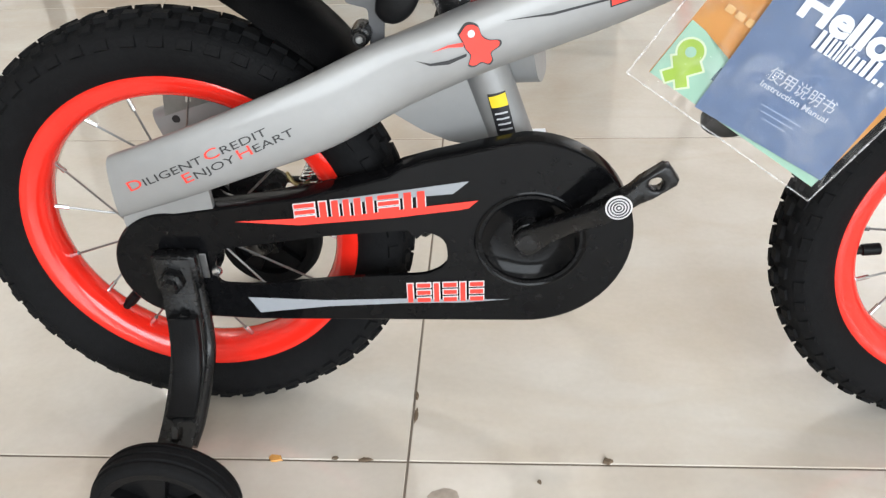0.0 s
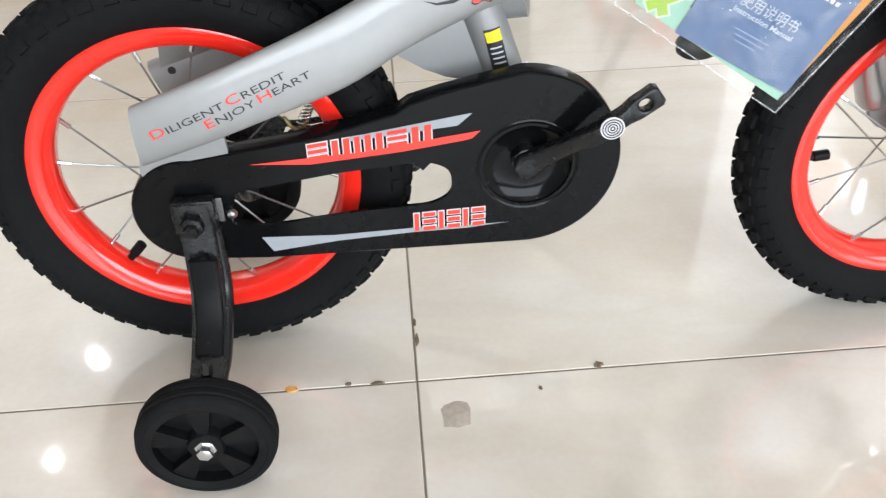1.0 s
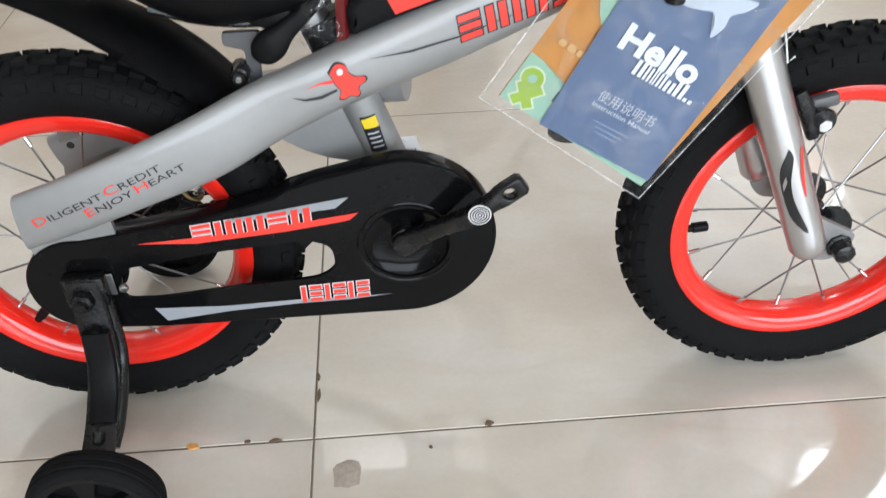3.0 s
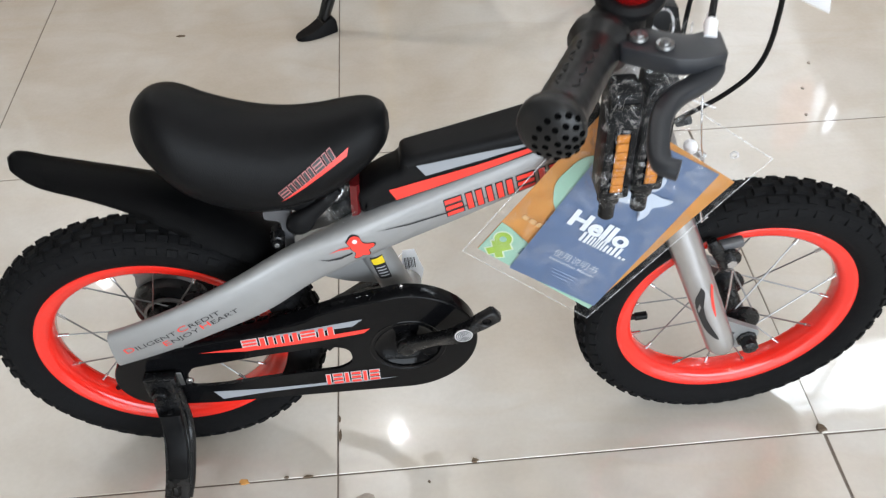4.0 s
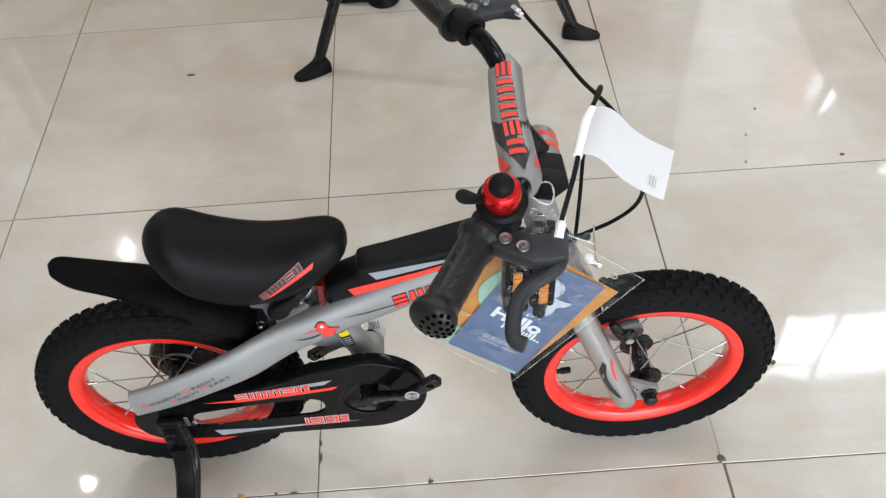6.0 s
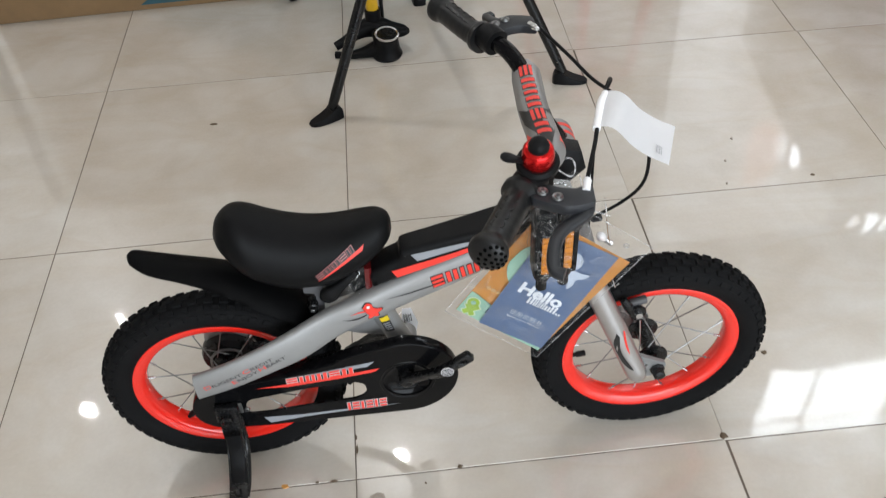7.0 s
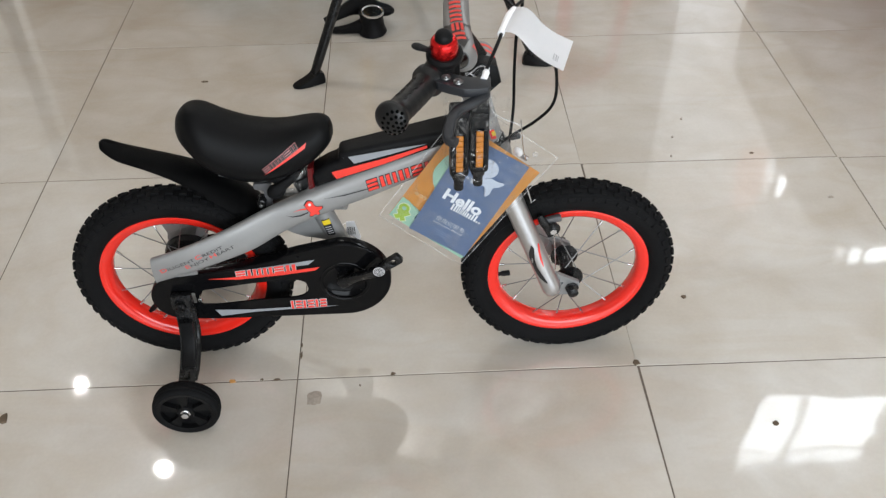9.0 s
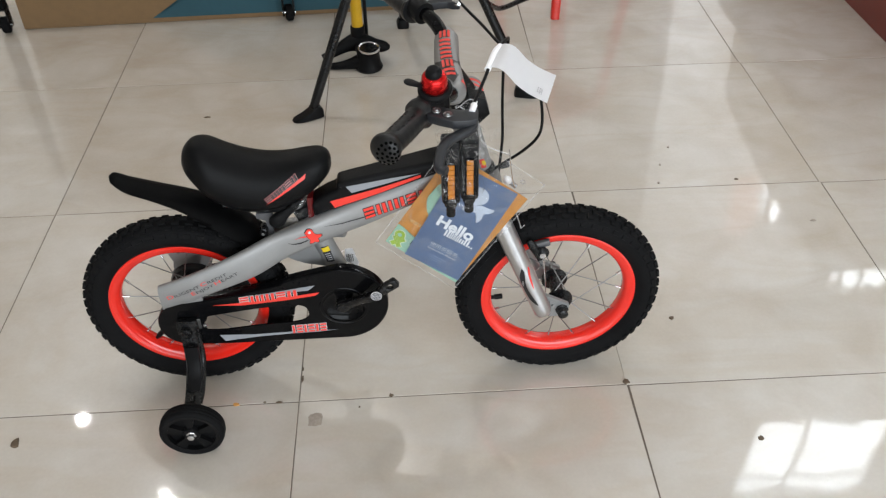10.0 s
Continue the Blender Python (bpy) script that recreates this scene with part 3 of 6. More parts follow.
# frame: one beam at the head, forked round the rear wheel
near = [(-0.2100, 0.0120, 0.2550, 0.0175, 0.0450), (-0.1506, 0.0115, 0.2750, 0.0165, 0.0468), (-0.0992, 0.0176, 0.2915, 0.0168, 0.0488), (-0.0486, 0.0285, 0.3075, 0.0205, 0.0520), (0.0003, 0.0425, 0.3282, 0.0227, 0.0490),
        (0.0493, 0.0526, 0.3462, 0.0314, 0.0462), (0.0998, 0.0639, 0.3630, 0.0386, 0.0490), (0.1460, 0.0725, 0.3800, 0.0468, 0.0530), (0.2231, 0.0807, 0.4115, 0.0536, 0.0520), (0.3000, 0.0850, 0.4440, 0.0474, 0.0500)]
beam_bm = loft(smooth_stations(near), 40, 2.7)
cut = bmesh.ops.bisect_plane(beam_bm, geom=beam_bm.verts[:] + beam_bm.edges[:] + beam_bm.faces[:], plane_co=(-0.1930, 0, 0), plane_no=(-1, 0, 0), clear_outer=True)
bmesh.ops.contextual_create(beam_bm, geom=[g for g in cut["geom_cut"] if isinstance(g, bmesh.types.BMEdge)])
beam = part("frame_beam", beam_bm, SILVER, bike, "silver painted oval frame beam")
far = [(x + 0.006, min(0.1420, 2 * YC - y), z - 0.012 - 0.16 * max(0, x + 0.1), w, h * 0.8) for x, y, z, w, h in near[:7]]
part("frame_stay", loft(smooth_stations(far), 28, 2.7), SILVER, bike, "silver painted frame stay")
dropout = [(-0.199, 0.245), (-0.136, 0.262), (-0.1340, 0.2310), (-0.150, 0.178), (-0.186, 0.168), (-0.2040, 0.2190)]
part("dropout", slab(rounded(dropout, 0.003), 0.0305, 0.0355), SILVER, bike, "silver dropout plate")
part("dropout", slab(rounded(dropout, 0.003), 0.135, 0.140), SILVER, bike, "silver dropout plate")
seat_tube = part("seat_tube", cylinder((0.054, YC, 0.352), (0.102, YC, 0.214), 0.0165, 24), SILVER, bike, "silver seat tube")
part("gusset", slab([(-0.040, 0.310), (0.004, 0.2805), (0.020, 0.270), (0.038, 0.262), (0.072, 0.254), (0.070, 0.300), (0.040, 0.335)], YC - 0.007, YC + 0.007), SILVER, bike, "silver gusset plate")
part("bottom_bracket", cylinder((0.098, 0.052, 0.207), (0.098, 0.122, 0.207), 0.021, 28, bevel=0.002), SILVER, bike)
weld = tube([(0.006 + 0.006 * k, 0.0500 + 0.0013 * k, 0.3062 + 0.0023 * k + 0.0010 * (k % 2)) for k in range(10)], [0.0030 + 0.0007 * (k % 2) for k in range(10)], 8)
part("weld_bead", weld, SILVER, bike)
warn = drape(cutout([(0.0670, 0.3030), (0.0750, 0.2700), (0.0880, 0.2720), (0.0800, 0.3050)]), seat_tube, 0.0004, 3)
warning = part("warning_sticker", warn, BLACK_DECAL, bike, "black and yellow warning sticker")
part("sticker_head", drape(cutout([(0.0680, 0.3010), (0.0705, 0.2925), (0.0825, 0.2945), (0.0800, 0.3040)]), seat_tube, 0.0009, 3), YELLOW, warning)
for k in range(4):
    z = 0.2885 - 0.0042 * k
    part("print_bar", drape(cutout([(0.0728 + 0.0012 * k, z), (0.0728 + 0.0012 * k, z - 0.0014), (0.0820 + 0.0012 * k, z + 0.0002), (0.0820 + 0.0012 * k, z + 0.0016)]), seat_tube, 0.0009, 1), GREY_INK, warning)

# decals of the beam: the slogan in small capitals with red initials
bpy.context.view_layer.update()


def slogan(words, at, slope, size):
    """Words on the beam, each with a larger red initial."""
    x, z = at
    for word in words:
        for letters, mat, high in ((word[0], RED_DECAL, size * 1.30), (word[1:], BLACK_DECAL, size)):
            bm, wide = lettering(letters, high, 0.0)
            m = Matrix.Translation((x, 0, z)) @ Matrix.Rotation(-slope, 4, "Y") @ Matrix.Rotation(radians(90), 4, "X") @ Matrix.Diagonal((1.62, 1, 1, 1))
            bm.transform(m)
            part("slogan_letters", drape(bm, beam, 0.0004), mat, beam)
            step = wide * 1.62 + size * 0.10
            x, z = x + step * math.cos(slope), z + step * math.sin(slope)
        x, z = x + size * 0.12 * math.cos(slope), z + size * 0.12 * math.sin(slope)


slogan(("DILIGENT", "CREDIT"), (-0.1800, 0.2615), radians(21.0), 0.0080)
slogan(("ENJOY", "HEART"), (-0.1402, 0.2670), radians(22.0), 0.0080)


STACK = ((0.0, 1.0, 0.0, 0.24), (0.0, 1.0, 0.38, 0.62), (0.0, 1.0, 0.76, 1.0))
PAIR = ((0.0, 0.36, 0.0, 1.0), (0.64, 1.0, 0.0, 1.0))
POST = ((0.0, 1.0, 0.0, 1.0),)
MIXED = ((0.0, 0.22, 0.0, 1.0), (0.42, 1.0, 0.0, 0.22), (0.42, 1.0, 0.39, 0.61), (0.42, 1.0, 0.78, 1.0))
WORD_BARS = (STACK, PAIR, POST, PAIR, STACK, PAIR)


def mark_bars(lengths, high, forms, rim, gap):
    """The bars of a maker's mark as rows of left, right, low, high, with the outline's and the fill's sizes."""
    x = 0.0
    for wide, form in zip(lengths, forms):
        wide *= high
        for a, b, c, d in form:
            yield [(x + wide * a - off, x + wide * b + off, high * c - off, high * d + off) for off in (rim * high, 0.0)]
        x += wide + gap * high


def beam_mark(at, slope, lengths, high, slant, inner, outer, target, rim=0.06, gap=0.26, rise=0.0, forms=WORD_BARS):
    """A maker's mark as plain outlined bars that follow a part's near side."""
    m = Matrix.Translation((at[0], 0, at[1])) @ Matrix.Rotation(-slope, 4, "Y")
    for sizes in mark_bars(lengths, high, forms, rim, gap):
        for (x0, x1, z0, z1), mat, lift in zip(sizes, (outer, inner), (0.0004, 0.0009)):
            bm = bmesh.new()
            bm.faces.new([bm.verts.new(m @ Vector((a + slant * b, 0, b))) for a, b in ((x0, z0), (x1, z0), (x1, z1), (x0, z1))])
            part("mark_bar", drape(bm, target, lift + rise, 2), mat, target)


beam_mark((0.1480, 0.3728), radians(17.0), (0.85, 0.80, 0.26, 0.80, 0.85, 0.85), 0.0190, 0.12, RED_DECAL, BLACK_DECAL, beam)


def smooth_outline(points, steps=4):
    return [(q.x, q.y) for q in spline([(x, z, 0) for x, z in (*points, points[0])], steps)[:-1]]


BADGE = ((0.0480, 0.3590), (0.0535, 0.3655), (0.0610, 0.3645), (0.0640, 0.3580), (0.0690, 0.3545), (0.0760, 0.3540), (0.0765, 0.3500), (0.0705, 0.3455), (0.0715, 0.3400), (0.0690, 0.3365), (0.0640, 0.3385), (0.0590, 0.3360), (0.0550, 0.3375), (0.0565, 0.3440), (0.0530, 0.3490), (0.0510, 0.3540))
clover = part("badge", drape(cutout(smooth_outline(BADGE)), beam, 0.0006, 0), BLACK_DECAL, beam, "red and black maker's badge")
part("badge_fill", drape(cutout(smooth_outline([(0.0625 + (x - 0.0625) * 0.90, 0.3510 + (z - 0.3510) * 0.90) for x, z in BADGE])), beam, 0.0011, 0), RED_DECAL, clover)
part("badge_dot", drape(cutout(arc(0.0572, 0.3590, 0.0024, 0, 330, 11)), beam, 0.0014, 0), WHITE_DECAL, clover)
part("decal_line", drape(cutout([(0.0200, 0.3425), (0.0300, 0.3385), (0.0420, 0.3390), (0.0540, 0.3440), (0.0540, 0.3460), (0.0420, 0.3418), (0.0300, 0.3402)]), beam, 0.0006, 1), BLACK_DECAL, beam)
part("decal_line", drape(cutout([(0.0310, 0.3475), (0.0420, 0.3505), (0.0520, 0.3505), (0.0520, 0.3535), (0.0420, 0.3520)]), beam, 0.0006, 1), RED_DECAL, beam)
part("decal_line", drape(cutout([(0.0780, 0.3660), (0.1100, 0.3680), (0.1450, 0.3760), (0.2100, 0.3990), (0.1450, 0.3775), (0.1100, 0.3698)]), beam, 0.0006, 2), BLACK_DECAL, beam)

# plastic cover on the beam
tank_side = rounded([(0.0655, 0.3760), (0.0901, 0.3860), (0.1500, 0.4060), (0.2300, 0.4360), (0.2900, 0.4560), (0.2900, 0.4750), (0.2571, 0.4710), (0.1364, 0.4462), (0.1065, 0.4382), (0.1056, 0.4260), (0.0890, 0.4190), (0.0635, 0.4012)], 0.007)
tank_bm = slab(tank_side, YC - 0.032, YC + 0.028)
for v in tank_bm.verts:
    if v.co.y > YC:
        v.co.y -= 0.020 * min(1, max(0, (v.co.z - 0.372 - 0.41 * (v.co.x - 0.064)) / 0.04))
bmesh.ops.bevel(tank_bm, geom=[e for e in tank_bm.edges if len(e.link_faces) == 2 and e.calc_face_angle(0) > 1.2], offset=0.008, segments=4, affect="EDGES", profile=0.5)
tank = part("tank_cover", tank_bm, PLASTIC, bike, "black plastic cover over the beam", 50)
bpy.context.view_layer.update()
part("decal_flash", drape(cutout([(0.1207, 0.4345), (0.1290, 0.4222), (0.1820, 0.4365), (0.2380, 0.4535), (0.1880, 0.4462)]), tank, 0.0006, 2), SILVER_DECAL, tank, "silver flash")
part("decal_flash", drape(cutout([(0.0940, 0.4080), (0.1005, 0.3945), (0.1730, 0.4190), (0.2380, 0.4460), (0.2370, 0.4505), (0.1780, 0.4310)]), tank, 0.0006, 2), RED_DECAL, tank, "red flash")

# chain guard, crank and chain
BB = (0.096, 0.207)
guard_line = arc(BB[0], BB[1], 0.0785, -92, 92, 26) + [(0.066, 0.2800), (0.030, 0.2720), (0.006, 0.2650), (-0.004, 0.2580), (-0.065, 0.2415), (-0.130, 0.2325)] + arc(-0.171, 0.1800, 0.0480, 82, 268, 22) + [(-0.116, 0.1285), (-0.011, 0.1285)]
slot = rounded([(-0.136, 0.1960), (-0.051, 0.2085), (0.018, 0.2140), (0.037, 0.2060), (0.038, 0.1830), (0.022, 0.1735), (-0.036, 0.1705), (-0.111, 0.1625), (-0.141, 0.1640), (-0.142, 0.1800)], 0.012)
dish_hole = arc(BB[0] + 0.003, BB[1] - 0.003, 0.036, 0, 350, 35)
face_line = inset(guard_line, 0.0020)
guard_bm = slab(face_line, 0.029, 0.0325, [slot, dish_hole])
outer, inner = inset(guard_line, 0.0004), inset(guard_line, 0.0030)
skin([[Vector((x, y, z)) for x, z in line] for line, y in ((face_line, 0.0290), (inset(guard_line, 0.0012), 0.0295), (outer, 0.0312), (outer, 0.0465), (inner, 0.0465), (inner, 0.0318))], True, False, guard_bm)
slab([(0.0060, 0.2160), (0.0150, 0.2050), (0.0255, 0.2160)], 0.0300, 0.0320, (), guard_bm)
guard = part("chain_guard", guard_bm, GLOSS_BLACK, bike, "glossy black plastic chain guard with printed flashes")
dish = lathe([(0.0420, 0.0292), (0.0405, 0.0284), (0.0385, 0.0290), (0.0360, 0.0318), (0.0320, 0.0350), (0.0260, 0.0375), (0.0200, 0.0385), (0.0150, 0.0380), (0.0, 0.0380), (0.0, 0.0450), (0.0370, 0.0450)], (BB[0] + 0.003, 0, BB[1] - 0.003), (0, 1, 0), 56)
part("guard_dish", dish, GLOSS_BLACK, bike, "round recessed dish of the guard")
crank_dir = Vector((0.811, 0.585)).normalized()
cx, cz = BB[0] + 0.002, BB[1] + 0.001


def along(u, v):
    return (cx + crank_dir.x * u - crank_dir.y * v, cz + crank_dir.y * u + crank_dir.x * v)


def crank_arm(u0, y0, y1, name, sign=1):
    line = [along(sign * u, v) for u, v in ((-0.010, -0.005), (-0.007, -0.0095), (0.0, -0.0110), (0.012, -0.0085), (0.035, -0.0070), (0.060, -0.0068), (0.085, -0.0070), (0.094, -0.0088), (0.112, -0.0088), (0.115, -0.006), (0.115, 0.006), (0.112, 0.0088), (0.094, 0.0088), (0.085, 0.0070), (0.060, 0.0068), (0.035, 0.0070), (0.012, 0.0085), (0.0, 0.0110), (-0.007, 0.0095), (-0.010, 0.005))]
    hole = [along(sign * 0.101 + 0.0050 * math.cos(k * math.pi / 7), 0.0050 * math.sin(k * math.pi / 7)) for k in range(14)]
    bm = slab(line, y0, y1, [hole])
    for v in bm.verts:
        u = abs((v.co.x - cx) * crank_dir.x + (v.co.z - cz) * crank_dir.y)
        v.co.y += sign * 0.022 * (1 - min(1, u / 0.065))
    bmesh.ops.bevel(bm, geom=[e for e in bm.edges if len(e.link_faces) == 2 and e.calc_face_angle(0) > 1.2], offset=0.002, segments=2, affect="EDGES", profile=0.5)
    return part(name, bm, DARK_STEEL, bike, "black painted crank arm without its pedal", 50)


crank = crank_arm(0, 0.0005, 0.0115, "crank_arm")
crank_arm(0, 0.139, 0.150, "crank_arm", -1)
part("crank_boss", lathe([(0.0, 0.0200), (0.007, 0.0200), (0.0085, 0.0225), (0.0090, 0.0260), (0.0120, 0.0270), (0.0120, 0.040), (0.0, 0.040)], (cx, 0, cz), (0, 1, 0), 28, False), DARK_STEEL, crank)
sx, sz = along(0.072, 0.0)
part("round_sticker", lathe([(0.0, -0.0004), (0.0092, -0.0004), (0.0092, 0.0006), (0.0, 0.0006)], (sx, 0, sz), (0, 1, 0), 28, False), WHITE_DECAL, crank, "round pale sticker with grey rings")
for r in (0.0080, 0.0060, 0.0040, 0.0020):
    part("sticker_ring", lathe([(r - 0.0009, -0.0008), (r, -0.0008), (r, -0.0003), (r - 0.0009, -0.0003)], (sx, 0, sz), (0, 1, 0), 28), GREY_LEVER, crank)
chain_line = spline([(-0.171, 0.054, 0.212), (-0.10, 0.054, 0.2275), (0.0, 0.054, 0.2475), (0.09, 0.054, 0.262)], 7)
chain_bm = bmesh.new()
for a, b in zip(chain_line, chain_line[1:]):
    turn = Matrix.Rotation(-math.atan2(b.z - a.z, b.x - a.x), 3, "Y")
    brick((a + b) / 2, ((b - a).length * 0.86, 0.0055, 0.0090), turn, 0.0026, chain_bm, 2)
    cylinder(a - Vector((0, 0.0045, 0)), a + Vector((0, 0.0045, 0)), 0.0036, 10, chain_bm)
part("chain", chain_bm, DARK_STEEL, bike, "dark bicycle chain behind its guard")
part("sprocket", lathe([(0.010, 0.046), (0.030, 0.046), (0.0325, 0.048), (0.0325, 0.050), (0.010, 0.054)], (REAR.x, 0, REAR.z), (0, 1, 0), 32), DARK_STEEL, bike)
bpy.context.view_layer.update()
part("guard_flash", drape(cutout([(-0.045, 0.2395), (0.052, 0.2545), (0.0545, 0.2545), (0.043, 0.2445), (-0.040, 0.2365)]), guard, 0.0005, 1), SILVER_DECAL, guard, "grey flash")
part("guard_flash", drape(cutout([(-0.120, 0.2210), (-0.072, 0.2180), (0.000, 0.2245), (0.047, 0.2310), (0.054, 0.2325), (0.061, 0.2390), (0.030, 0.2350), (-0.030, 0.2265)]), guard, 0.0005, 1), RED_DECAL, guard, "red flash")
part("guard_flash", drape(cutout([(-0.120, 0.1515), (-0.112, 0.1365), (-0.057, 0.1430), (0.004, 0.1465), (0.050, 0.1475), (0.085, 0.1510), (0.040, 0.1500), (0.004, 0.1510), (-0.060, 0.1490)]), guard, 0.0005, 1), SILVER_DECAL, guard, "grey flash")
beam_mark((-0.0735, 0.2215), radians(7.0), (1.10, 1.00, 0.32, 1.00, 1.10, 1.10), 0.0140, 0.12, RED_DECAL, WHITE_DECAL, guard)
beam_mark((0.0060, 0.1475), radians(2.5), (1.00, 1.00, 1.00), 0.0175, 0.05, RED_DECAL, WHITE_DECAL, guard, 0.05, 0.16, 0.0, (MIXED, MIXED, MIXED))
part("guard_screw", lathe([(0.0, -0.003), (0.003, -0.0025), (0.0045, 0.0), (0.0045, 0.001)], (-0.1400, 0.0270, 0.1775), (0, 1, 0), 16, False), CHROME, bike, "bright round-headed screw")

# saddle
SADDLE = ((-0.1289, 0.0046, 0.4767, 0.4631), (-0.1221, 0.0207, 0.4976, 0.4489), (-0.1074, 0.0384, 0.5106, 0.4312), (-0.0884, 0.0496, 0.5102, 0.4109), (-0.0609, 0.0518, 0.4955, 0.3937), (-0.0309, 0.0522, 0.4831, 0.3851),
          (-0.0001, 0.0501, 0.4768, 0.3866), (0.0310, 0.0464, 0.4771, 0.3946), (0.0587, 0.0404, 0.4823, 0.4097), (0.0803, 0.0324, 0.4850, 0.4282), (0.0940, 0.0205, 0.4807, 0.4437), (0.0993, 0.0052, 0.4722, 0.4562))


def saddle_body():
    rows = [(a.x, b.x, a.y, a.z) for a, b in zip(spline([(x, t, b) for x, h, t, b in SADDLE], 4), spline([(h, 0, 0) for x, h, t, b in SADDLE], 4))]
    rings = []
    for x, half, top, low in rows:
        mid = low + 0.42 * (top - low)
        ring = []
        for k in range(36):
            a = 2 * math.pi * k / 36
            c, s = math.cos(a), math.sin(a)
            y = half * math.copysign(abs(c) ** 0.85, c)
            z = mid + (top - mid) * abs(s) ** 1.05 if s > 0 else mid - (mid - low) * abs(s) ** 0.8
            if s < 0:
                y *= 1 - 0.22 * abs(s)
            ring.append((x, YC + y, z))
        rings.append(ring)
    return skin(rings)


saddle = part("saddle", saddle_body(), SOFT_BLACK, bike, "matt black padded saddle with a red mark", 70)
bpy.context.view_layer.update()
part("saddle_flash", drape(cutout([(-0.0030, 0.4185), (0.0605, 0.4565), (0.0625, 0.4640), (0.0590, 0.4615), (0.0040, 0.4245)]), saddle, 0.0009, 4), RED_DECAL, saddle, "red stripe")
beam_mark((0.0015, 0.4235), radians(34.5), (1.05, 1.00, 0.30, 1.00, 1.05, 1.05), 0.0085, 0.1, BLACK_DECAL, PINK_DECAL, saddle, 0.07, 0.30, 0.0010)
part("seat_post", cylinder((0.052, YC, 0.345), (0.022, YC, 0.425), 0.0130, 20), SPOKE_STEEL, bike, "bright seat post under clear film")
part("seat_clamp", tube([(0.056, YC, 0.356), (0.053, YC, 0.362), (0.047, YC, 0.378), (0.045, YC, 0.383)], [0.0185, 0.0200, 0.0200, 0.0175], 20), PLASTIC, bike, "black seat clamp")
film_rings = []
for j in range(12):
    u = j / 11
    at = Vector((0.048 - 0.006 * u, YC - 0.016, 0.366 + 0.044 * u))
    film_rings.append([at + Vector(((0.016 + 0.0035 * math.sin(3 * a + j)) * math.cos(a), (0.020 + 0.0035 * math.sin(5 * a + 2 * j)) * math.sin(a), 0.005 * math.sin(4 * a + j))) for a in (2 * math.pi * k / 30 for k in range(30))])
part("clamp_film", skin(film_rings, caps=False), FILM, bike, "crumpled clear wrapping film", 60)
part("clamp_tape", skin([[Vector((0.0605 + 0.0045 * c + 0.002 * u, YC + 0.026 * q - 0.002, 0.366 + 0.046 * u)) for c, q in ((-1, -0.95), (0.4, -1.0), (1.0, -0.9), (1.0, 0), (0.4, 0.9), (-1, 0.9))] for u in (0, 0.25, 0.5, 0.75, 1)]), RED_FILM, bike, "dark red tape under clear film")
part("clamp_lever", loft(smooth_stations([(-0.003, 0.056, 0.366, 0.010, 0.012), (0.002, 0.055, 0.370, 0.016, 0.022), (0.010, 0.054, 0.377, 0.017, 0.024), (0.020, 0.054, 0.386, 0.012, 0.016), (0.034, 0.055, 0.397, 0.009, 0.012), (0.048, 0.058, 0.408, 0.007, 0.009)], 4), 18, 2.5), PLASTIC, bike, "black clamp lever", 60)
for y, name in ((0.062, "saddle_rail"), (0.108, "saddle_rail")):
    part(name, tube(spline([(-0.075, y, 0.404), (-0.03, y, 0.392), (0.02, 0.085 + (y - 0.085) * 0.9, 0.392), (0.060, 0.085 + (y - 0.085) * 0.45, 0.418)], 5), 0.0036, 8), DARK_STEEL, bike, "black saddle rail")
part("rail_clamp", brick((0.012, YC - 0.016, 0.394), (0.034, 0.026, 0.020), Matrix.Rotation(radians(20), 3, "Y"), 0.004), PLASTIC, bike, "black saddle rail clamp")
part("clamp_bolt", lathe([(0.0, -0.010), (0.0045, -0.010), (0.0050, -0.006), (0.0066, -0.005), (0.0072, 0.0), (0.0072, 0.012), (0.0, 0.012)], (-0.018, 0.058, 0.352), (0, 1, 0), 20, False), DARK_STEEL, bike, "black bolt with a washer")
part("bolt_end", cylinder((-0.018, 0.0470, 0.352), (-0.018, 0.0485, 0.352), 0.0026, 12, bevel=0.0008), SPOKE_STEEL, bike, "bright steel bolt end")
part("stay_bracket", slab(rounded([(-0.0150, 0.318), (-0.0050, 0.320), (-0.0030, 0.350), (0.0000, 0.382), (-0.0280, 0.382), (-0.0280, 0.372), (-0.0130, 0.368), (-0.0130, 0.345)], 0.003), 0.0640, 0.0690), GREY_PLASTIC, bike, "grey steel bracket of the mudguard")

# rear mudguard blade
fender_rows = ((-0.2446, 0.0058, 0.4538, 0.0060), (-0.2384, 0.0159, 0.4552, 0.0080), (-0.2189, 0.0232, 0.4425, 0.0085), (-0.1804, 0.0270, 0.4290, 0.0105), (-0.1393, 0.0330, 0.4160, 0.0160), (-0.0998, 0.0412, 0.3992, 0.0236), (-0.0649, 0.0429, 0.3773, 0.0280), (-0.0350, 0.0380, 0.3496, 0.0272), (-0.0120, 0.0330, 0.3159, 0.0242))
fender_bm = bmesh.new()
grid = []
for at, size in zip(spline([(x, z, 0) for x, h, z, d in fender_rows], 5), spline([(h, d, 0) for x, h, z, d in fender_rows], 5)):
    grid.append([fender_bm.verts.new((at.x, YC + size.x * u, at.y - size.y * abs(u) ** 2.2)) for u in (k / 8 - 1 for k in range(17))])
for a, b in zip(grid, grid[1:]):
    for k in range(16):
        fender_bm.faces.new((a[k], a[k + 1], b[k + 1], b[k]))
bmesh.ops.solidify(fender_bm, geom=fender_bm.faces[:], thickness=0.0035)
part("rear_mudguard", fender_bm, SOFT_BLACK, bike, "matt black plastic rear mudguard blade", 60)

